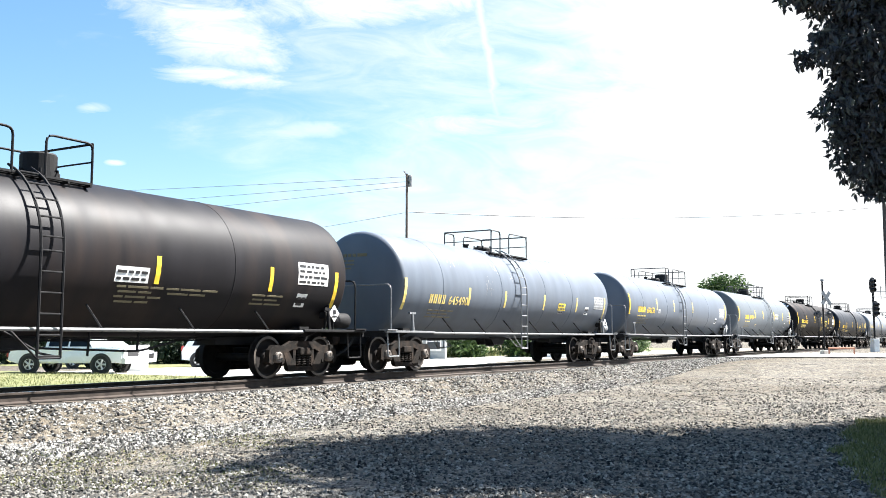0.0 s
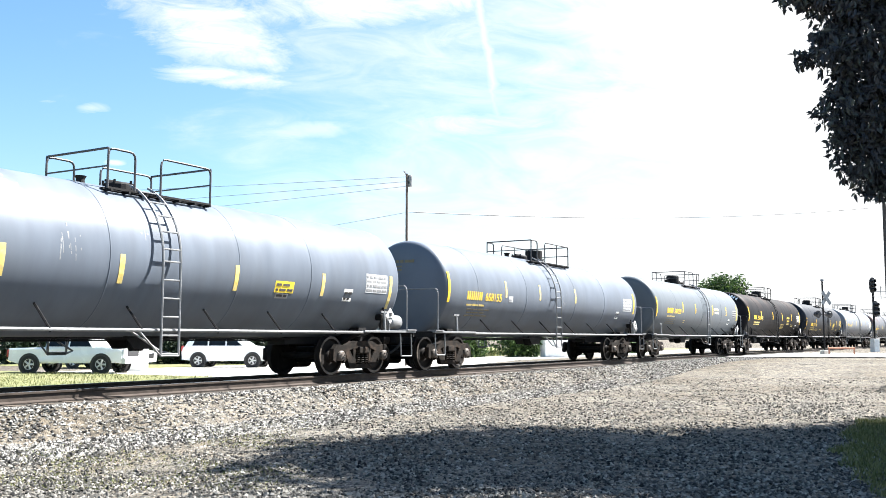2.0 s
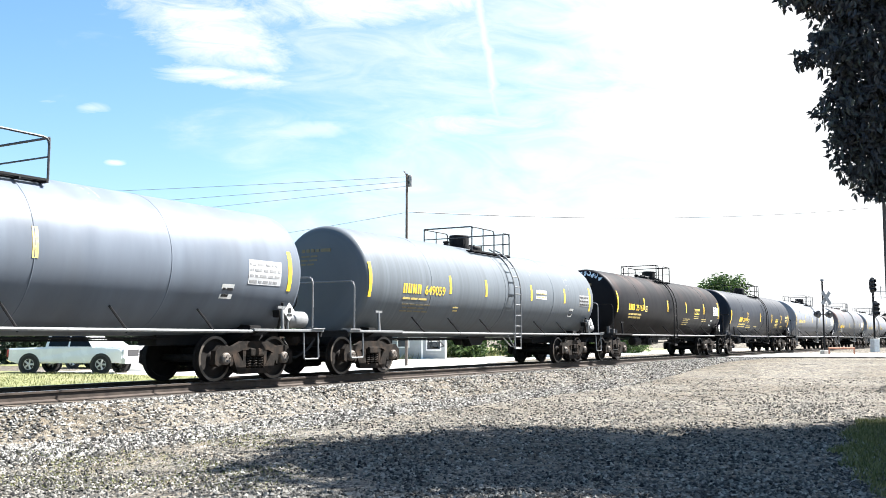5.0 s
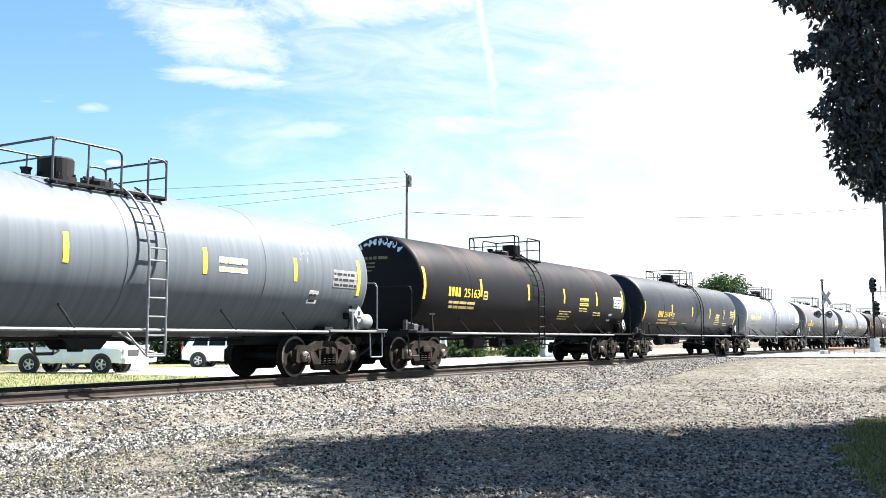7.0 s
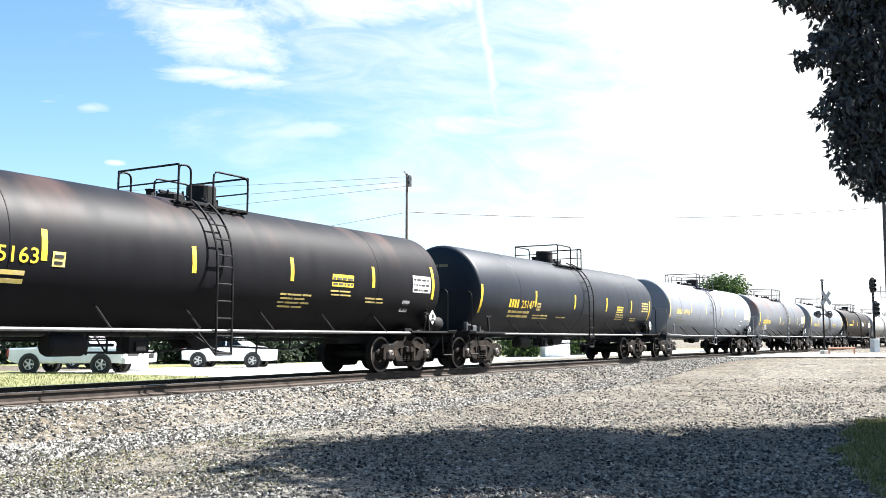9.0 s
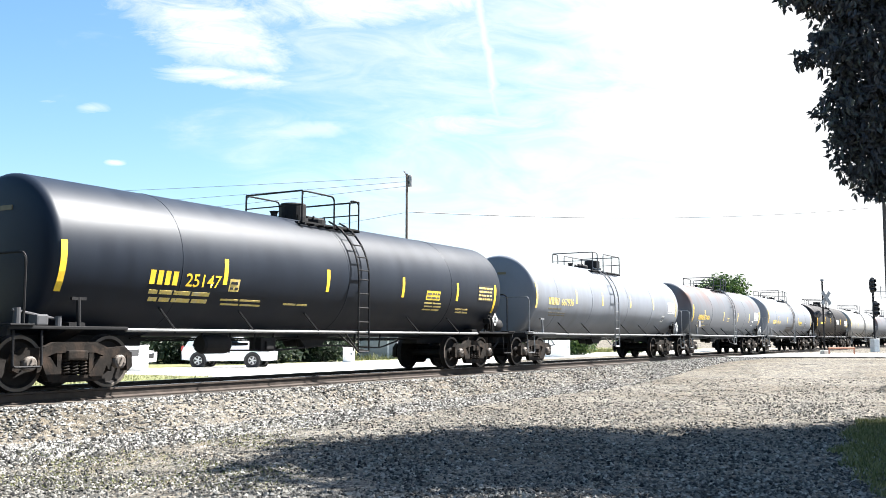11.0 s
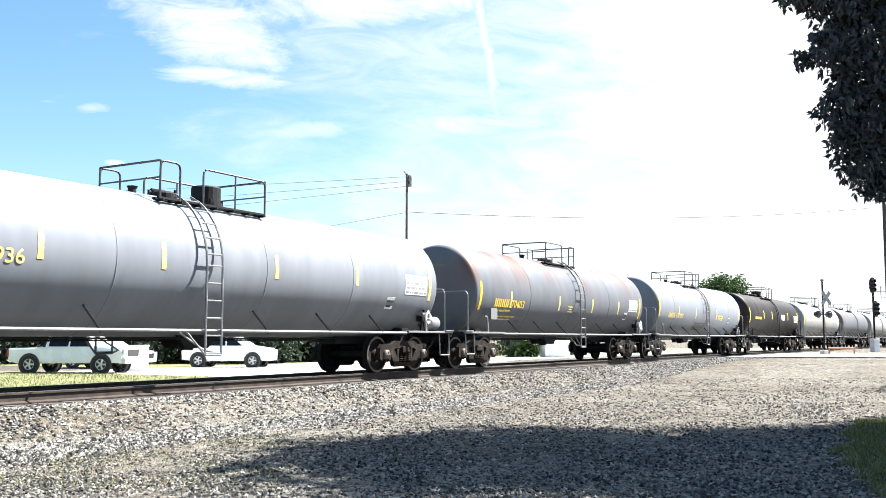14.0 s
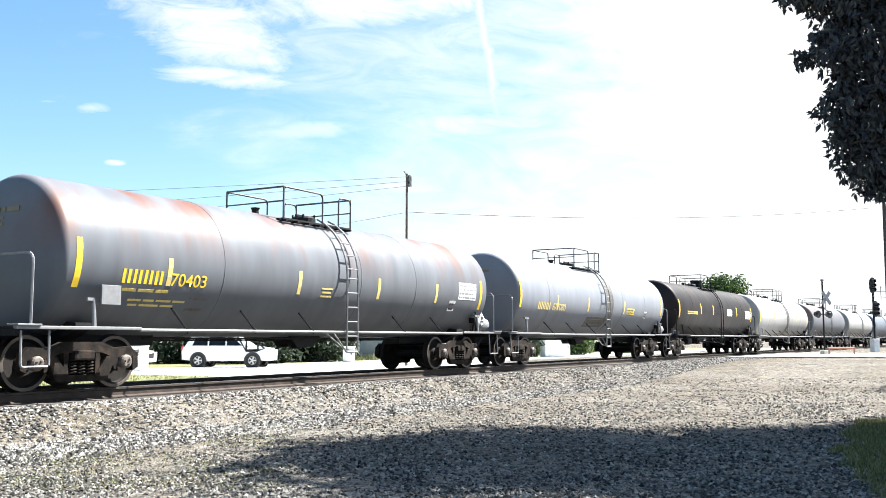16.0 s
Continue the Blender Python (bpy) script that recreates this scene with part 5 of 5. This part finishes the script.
# ---- parked vehicles ----
def build_vehicle(name, label, place, turn, outline, wheels, glass, length_w=0.92, wheel_r=0.36, lights=()):
    """A parked vehicle, its front towards +x: body with arches, windows, wheels and lamps."""
    root = tagged(new(name), label, name)
    root.matrix_basis = pose(place.x, place.y, place.z, 0, 0, turn)
    w = length_w
    pts = []
    for x, z in outline:
        pts.append((x, z))
    bm = bmesh.new()
    extruded(bm, pts, -w, w)
    edges = [e for e in bm.edges if abs(e.verts[0].co.y - e.verts[1].co.y) < 1e-4]
    bmesh.ops.bevel(bm, geom=edges, offset=0.07, segments=2, affect="EDGES")
    for v in bm.verts:
        if v.co.z > 1.0:
            v.co.y *= 1 - 0.28 * min(1.0, (v.co.z - 1.0) / 0.75)
    part("body", bm, M["car_white"], root)
    for x0, x1, x2, x3, z0, z1 in glass:
        for side in (-1, 1):
            y0 = side * (w * (1 - 0.28 * (z0 - 1.0) / 0.75) + 0.004)
            y1 = side * (w * (1 - 0.28 * (z1 - 1.0) / 0.75) + 0.004)
            bm = bmesh.new()
            bm.faces.new([bm.verts.new(p) for p in ((x0, y0, z0), (x1, y0, z0), (x2, y1, z1), (x3, y1, z1))])
            bmesh.ops.solidify(bm, geom=bm.faces[:], thickness=0.01)
            part("side_window", bm, M["car_glass"], root)
    for x in wheels:
        for side in (-1, 1):
            bm = bmesh.new()
            y = side * (w - 0.1)
            lathe(bm, [(y - 0.13, wheel_r * 0.6), (y - 0.13, wheel_r * 0.93), (y - 0.09, wheel_r), (y + 0.09, wheel_r), (y + 0.13, wheel_r * 0.93), (y + 0.13, wheel_r * 0.6)], 28, "y", (x, 0, wheel_r))
            t = part("tyre", bm, M["rubber"], root)
            bm = bmesh.new()
            for k in range(5):
                a = k * 1.2566
                rod(bm, (x, y + side * 0.09, wheel_r), (x + wheel_r * 0.6 * math.cos(a), y + side * 0.10, wheel_r * (1 + 0.6 * math.sin(a))), 0.045, 6)
            lathe(bm, [(y + side * 0.02, wheel_r * 0.64), (y + side * 0.125, wheel_r * 0.64), (y + side * 0.125, wheel_r * 0.56), (y + side * 0.02, wheel_r * 0.56)], 24, "y", (x, 0, wheel_r))
            part("rim", bm, M["alloy"], t)
            bm = bmesh.new()
            lathe(bm, [(side * (w + 0.004), wheel_r * 1.06), (side * (w + 0.012), wheel_r * 1.06), (side * (w + 0.012), wheel_r * 1.22), (side * (w + 0.004), wheel_r * 1.22)], 28, "y", (x, 0, wheel_r))
            part("wheel_arch", bm, M["black"], root)
            bm = bmesh.new()
            lathe(bm, [(side * (w + 0.002), 0), (side * (w + 0.002), wheel_r * 1.12), (side * (w + 0.006), wheel_r * 1.12), (side * (w + 0.006), 0)], 28, "y", (x, 0, wheel_r))
            part("wheel_well", bm, M["black"], root)
    for what, x0, x1, y0, y1, z0, z1, col in lights:
        part(what, block(bmesh.new(), x0, x1, y0, y1, z0, z1, 0.01), M[col], root)
    return root


def heading(right, forward):
    """Degrees of a turn that faces so much to the right and ahead."""
    d = at(right, forward, 0)
    return math.degrees(math.atan2(d.y, d.x))


build_vehicle("pickup_truck", "white crew-cab pickup truck parked on the grass", at(-16.1, 41.5, GROUND + 0.02), heading(1.0, -0.10),
              [(-2.6, 0.55), (-2.6, 1.08), (-0.95, 1.12), (-0.85, 1.78), (0.75, 1.80), (1.25, 1.18), (2.45, 1.10), (2.6, 0.97), (2.6, 0.45), (-2.2, 0.42)], (-1.6, 1.62),
              [(-0.78, 0.1, 0.1, -0.72, 1.15, 1.68), (0.18, 1.15, 0.72, 0.18, 1.15, 1.68)], 0.98, 0.39,
              [("headlight", 2.56, 2.63, -0.95, -0.62, 0.85, 1.05, "lamp_clear"), ("headlight", 2.56, 2.63, 0.62, 0.95, 0.85, 1.05, "lamp_clear"), ("grille", 2.56, 2.625, -0.55, 0.55, 0.72, 1.02, "black"), ("bumper", 2.54, 2.7, -0.98, 0.98, 0.42, 0.66, "alloy"), ("tail_light", -2.63, -2.58, -0.97, -0.8, 0.7, 1.0, "lamp_red"), ("tail_light", -2.63, -2.58, 0.8, 0.97, 0.7, 1.0, "lamp_red")])
build_vehicle("suv", "white compact sport utility vehicle parked beside the street", at(-11.15, 49.6, GROUND + 0.03), heading(1.0, -0.06),
              [(-2.3, 0.4), (-2.32, 0.95), (-2.15, 1.1), (-1.85, 1.62), (-1.2, 1.70), (0.35, 1.66), (1.15, 1.12), (2.1, 0.98), (2.3, 0.75), (2.28, 0.35), (-1.6, 0.32)], (-1.42, 1.42),
              [(-1.75, -0.95, -0.98, -1.6, 1.12, 1.55), (-0.88, -0.02, -0.05, -0.88, 1.12, 1.56), (0.05, 0.85, 0.32, 0.05, 1.12, 1.56)], 0.92, 0.36,
              [("headlight", 2.16, 2.3, -0.9, -0.6, 0.72, 0.9, "lamp_clear"), ("headlight", 2.16, 2.3, 0.6, 0.9, 0.72, 0.9, "lamp_clear"), ("tail_light", -2.34, -2.25, -0.9, -0.7, 0.85, 1.1, "lamp_red"), ("tail_light", -2.34, -2.25, 0.7, 0.9, 0.85, 1.1, "lamp_red")])


build_vehicle("sedan", "white sedan parked behind the pickup truck", at(-17.2, 48.5, GROUND + 0.02), heading(1.0, -0.15),
              [(-2.3, 0.4), (-2.35, 0.85), (-1.6, 0.98), (-1.0, 1.38), (0.3, 1.42), (1.05, 0.98), (2.1, 0.86), (2.3, 0.65), (2.28, 0.3), (-1.6, 0.28)], (-1.4, 1.4),
              [(-1.1, -0.3, -0.3, -0.9, 1.02, 1.34), (-0.22, 0.8, 0.25, -0.22, 1.02, 1.36)], 0.88, 0.33,
              [("headlight", 2.14, 2.3, -0.85, -0.5, 0.62, 0.80, "lamp_clear"), ("headlight", 2.14, 2.3, 0.5, 0.85, 0.62, 0.80, "lamp_clear"), ("grille", 2.2, 2.32, -0.45, 0.45, 0.5, 0.74, "black")])


# ---- poles, wires, signals, small buildings ----
def build_pole(place, height, lean=0.0):
    root = tagged(new("utility_pole"), "weathered wooden utility pole with a grey lamp head", "utility pole")
    root.matrix_basis = pose(place.x, place.y, place.z, 0, lean, 0)
    part("shaft", rod(bmesh.new(), (0, 0, -0.2), (0, 0, height), 0.085, 12, 0.065), M["wood"], root)
    bm = bmesh.new()
    lathe(bm, [(height - 0.75, 0.0), (height - 0.72, 0.12), (height - 0.15, 0.12), (height - 0.08, 0.1), (height - 0.05, 0.0)], 14, "z", (0.17, -0.10, 0))
    rod(bm, (0.1, 0, height - 0.4), (0.25, -0.12, height - 0.4), 0.05, 6)
    part("transformer", bm, M["galvanized"], root)
    bm = bmesh.new()
    rod(bm, (0, 0, height - 0.12), (-0.1, 0.1, height + 0.12), 0.04, 6)
    rod(bm, (-0.16, 0.1, height + 0.12), (0.05, 0.1, height + 0.12), 0.035, 6)
    part("insulator", bm, M["galvanized"], root)
    return root


def build_wire(a, b, sag, r=0.010):
    pts = []
    for t in np.linspace(0, 1, 17):
        p = Vector(a).lerp(Vector(b), t)
        p.z -= 4 * sag * t * (1 - t)
        pts.append(p)
    tagged(part("overhead_wire", tube(bmesh.new(), pts, r, 5), M["wire"]), "thin dark overhead wire strung from a pole", "wire", "overhead wires")


build_pole(at(-2.02, 52.0), 10.7)
build_pole(at(18.9, 40.0), 7.4, 1.6)
build_wire(at(-34.0, 59.5, 9.78), at(-2.1, 52.0, 9.87), 0.10)
build_wire(at(-34.0, 59.5, 8.58), at(-2.1, 52.0, 9.60), 0.10)
build_wire(at(-34.0, 59.5, 7.37), at(-2.1, 52.0, 9.33), 0.10)
build_wire(at(-20.0, 54.0, 5.4), at(-2.1, 52.0, 7.85), 0.15)
build_wire(at(-2.0, 52.0, 7.9), at(34.0, 74.0, 11.2), 0.55, 0.028)


def build_crossing_signal():
    root = tagged(new("crossing_signal"), "crossbuck mast with dark flasher lamps at the crossing", "crossing signal")
    p = at(22.6, 56.0, 0)
    root.matrix_basis = pose(p.x, p.y, -0.12, 0, 0, heading(0.35, -1.0) + 90)
    part("mast", rod(bmesh.new(), (0, 0, 0), (0, 0, 4.4), 0.05, 10), M["dark"], root)
    part("base", block(bmesh.new(), -0.2, 0.2, -0.2, 0.2, 0, 0.3, 0.03), M["concrete"], root)
    for k in (-1, 1):
        bm = block(bmesh.new(), -0.46, 0.46, -0.016, 0.0, -0.11, 0.11, 0.004)
        bm.transform(Matrix.Translation((0.18, -0.08 - 0.02 * k, 3.38)) @ Matrix.Rotation(radians(52 * k), 4, "Y"))
        part("crossbuck_board", bm, M["sign_back"], root)
        bm = bmesh.new()
        lathe(bm, [(-0.1, 0.0), (-0.1, 0.10), (0.0, 0.15), (0.22, 0.15), (0.22, 0.13), (0.02, 0.12), (0.02, 0.0)], 16, "y", (k * 0.42, -0.05, 2.42))
        f = part("flasher", bm, M["black"], root)
        bm = bmesh.new()
        lathe(bm, [(-0.012, 0.0), (-0.012, 0.22), (0.0, 0.22), (0.0, 0.0)], 20, "y", (k * 0.42, -0.04, 2.42))
        part("flasher_shield", bm, M["black"], f)
    part("flasher_arm", rod(bmesh.new(), (-0.6, 0, 2.42), (0.6, 0, 2.42), 0.035, 8), M["black"], root)
    part("bell", lathe(bmesh.new(), [(4.4, 0.0), (4.4, 0.1), (4.5, 0.09), (4.55, 0.0)], 12, "z"), M["galvanized"], root)


def build_block_signal():
    root = tagged(new("railway_signal"), "railway signal mast with two dark stacked lamp heads", "railway signal")
    p = at(32.0, 70.0, 0)
    root.matrix_basis = pose(p.x, p.y, -0.15, 0, 0, heading(0.35, -1.0) + 90)
    part("mast", rod(bmesh.new(), (0, 0, 0), (0, 0, 5.2), 0.07, 10), M["dark"], root)
    for z, dx in ((4.95, -0.14), (3.2, 0.08)):
        bm = bmesh.new()
        pts = [(dx + 0.30 * math.cos(a), z + 0.62 * math.sin(a) * (1 if abs(math.sin(a)) < 0.9 else 0.97)) for a in np.linspace(0, 6.283, 20, endpoint=False)]
        extruded(bm, pts, -0.14, -0.10)
        h = part("backplate", bm, M["black"], root)
        for k in range(3):
            bm = bmesh.new()
            lathe(bm, [(-0.42, 0.12), (-0.14, 0.13), (-0.14, 0.0), (-0.15, 0.0), (-0.15, 0.11), (-0.42, 0.11)], 12, "y", (dx, 0, z + 0.33 * (k - 1)))
            part("lamp_hood", bm, M["black"], h)
    part("cabinet", block(bmesh.new(), -0.25, 0.25, -0.2, 0.25, 0.0, 1.0, 0.03), M["white"], root, "white steel relay cabinet")
    bm = bmesh.new()
    for x in (0.75, 1.25):
        rod(bm, (x, 0, 3.9), (x, 0, 4.9), 0.025, 6)
    for z in (4.1, 4.5, 4.85):
        rod(bm, (0.0, 0, z), (1.5, 0, z), 0.022, 6)
    part("platform_railing", bm, M["galvanized"], root)


M["sign_back"] = material("weathered_sign_board", (0.16, 0.17, 0.18), 0.6, vary=0.2, scale=5)
build_crossing_signal()
build_block_signal()


def build_guard():
    root = tagged(new("guard_rail"), "low pinkish pipe guard rail beside the crossing mast", "guard rail")
    p = at(23.3, 55.5, 0)
    root.matrix_basis = pose(p.x, p.y, -0.12, 0, 0, heading(1.0, 0.05))
    part("bar", rod(bmesh.new(), (-0.7, 0, 0.42), (0.9, 0, 0.42), 0.06, 8), M["rust_bar"], root)
    for x in (-0.65, 0.85):
        part("post", rod(bmesh.new(), (x, 0, -0.1), (x, 0, 0.42), 0.05, 8), M["rust_bar"], root)


build_guard()


def build_house():
    root = tagged(new("house"), "small grey clapboard house with white window frames", "house")
    p = at(-2.9, 70.0)
    root.matrix_basis = pose(p.x, p.y, GROUND - 0.03, 0, 0, heading(1.0, 0.03))
    wall = part("wall", block(bmesh.new(), -3.3, 3.1, -0.1, 6.0, 0.0, 2.7), M["siding"], root)
    for k in range(13):
        bm = bmesh.new()
        extruded(bm, [(-3.3, 0.2 * k + 0.05), (3.1, 0.2 * k + 0.05), (3.1, 0.2 * k + 0.245), (-3.3, 0.2 * k + 0.245)], -0.125 , -0.102)
        part("clapboard", bm, M["siding"], wall)
    bm = bmesh.new()
    va = [bm.verts.new(v) for v in ((-3.7, -0.5, 2.6), (3.5, -0.5, 2.6), (3.5, 2.95, 4.0), (-3.7, 2.95, 4.0), (-3.7, 6.4, 2.6), (3.5, 6.4, 2.6))]
    bm.faces.new((va[0], va[1], va[2], va[3]))
    bm.faces.new((va[3], va[2], va[5], va[4]))
    bmesh.ops.solidify(bm, geom=bm.faces[:], thickness=0.12)
    part("roof", bm, M["shingle"], root)
    for x in (-3.3, -1.15, 1.35, 3.1):
        part("corner_trim", block(bmesh.new(), x - 0.07, x + 0.07, -0.165, -0.128, 0.0, 2.7), M["white"], root)
    for x, w, z0, z1 in ((-0.05, 0.75, 0.95, 1.95), (2.2, 0.95, 0.75, 1.95)):
        win = part("window", block(bmesh.new(), x - w / 2, x + w / 2, -0.15, -0.128, z0, z1), M["window"], root)
        for a, b, c, d in ((x - w / 2 - 0.09, x - w / 2, z0 - 0.09, z1 + 0.09), (x + w / 2, x + w / 2 + 0.09, z0 - 0.09, z1 + 0.09), (x - w / 2, x + w / 2, z0 - 0.09, z0), (x - w / 2, x + w / 2, z1, z1 + 0.09), (x - w / 2, x + w / 2, (z0 + z1) / 2 - 0.03, (z0 + z1) / 2 + 0.03)):
            part("window_frame", block(bmesh.new(), a, b, -0.175, -0.128, c, d), M["white"], win)
    return root


build_house()


def build_cabinet(name, label, place, turn, w, d, h, mat):
    root = tagged(new(name), label, name.replace("_", " "))
    root.matrix_basis = pose(place.x, place.y, place.z, 0, 0, turn)
    part("body", block(bmesh.new(), -w / 2, w / 2, 0, d, 0, h, 0.02), M[mat], root)
    part("lid", block(bmesh.new(), -w / 2 - 0.04, w / 2 + 0.04, -0.04, d + 0.04, h, h + 0.06, 0.015), M[mat], root)
    part("door", block(bmesh.new(), -w / 2 + 0.08, w / 2 - 0.08, -0.02, -0.002, 0.1, h - 0.08, 0.005), M[mat], root)
    part("handle", block(bmesh.new(), w / 2 - 0.2, w / 2 - 0.15, -0.05, -0.02, h * 0.5, h * 0.65), M["dark"], root)


build_cabinet("utility_cabinet", "white utility cabinet on the grass verge", at(-14.1, 43.5), heading(1, 0), 0.75, 0.6, 1.15, "white")
build_cabinet("utility_cabinet", "small white utility box beside the street", at(-6.0, 60.0), heading(1, 0), 0.7, 0.6, 0.95, "white")
build_cabinet("storage_shed", "white storage shed behind the street", at(9.1, 75.0), heading(1, 0.1), 2.0, 2.2, 1.5, "white")


# ---- how the train moves ----
def travelled(t):
    """Metres that the train has gone by t seconds, counted from the eighth second."""
    steps = [(0, 0), (6.3, 0), (6.5, -0.1), (7, 0.0), (7.5, -0.2), (8, 0.22), (8.5, -0.28), (9, 0.13), (9.3, 0), (11.3, 0), (13, 0), (13.5, -0.12), (14, 0.28), (14.5, 0.1), (15, -0.05), (16, -0.1), (17, 0)]
    extra = 0.0
    for (a, p), (b, q) in zip(steps, steps[1:]):
        if a <= t <= b:
            extra = p + (q - p) * (t - a) / (b - a)
    return 7.2794 * (t - 8) - 0.0054 * (t - 8) ** 2 + extra


def motions():
    times = [i / 15 for i in range(241)]
    gone = [travelled(t) for t in times]
    for root, sets, place in TRAIN:
        rows = []
        for t, g in list(zip(times, gone))[::3]:
            p, h = track(place - g)
            rows.append((t, pose(p.x, p.y, 0, 0, 0, h)))
        walk(root, rows)
        for ax in sets:
            x, y, z = ax.location
            walk(ax, [(t, pose(x, y, z, 0, -math.degrees(g / WHEEL_R), 0)) for t, g in zip(times, gone)])


motions()
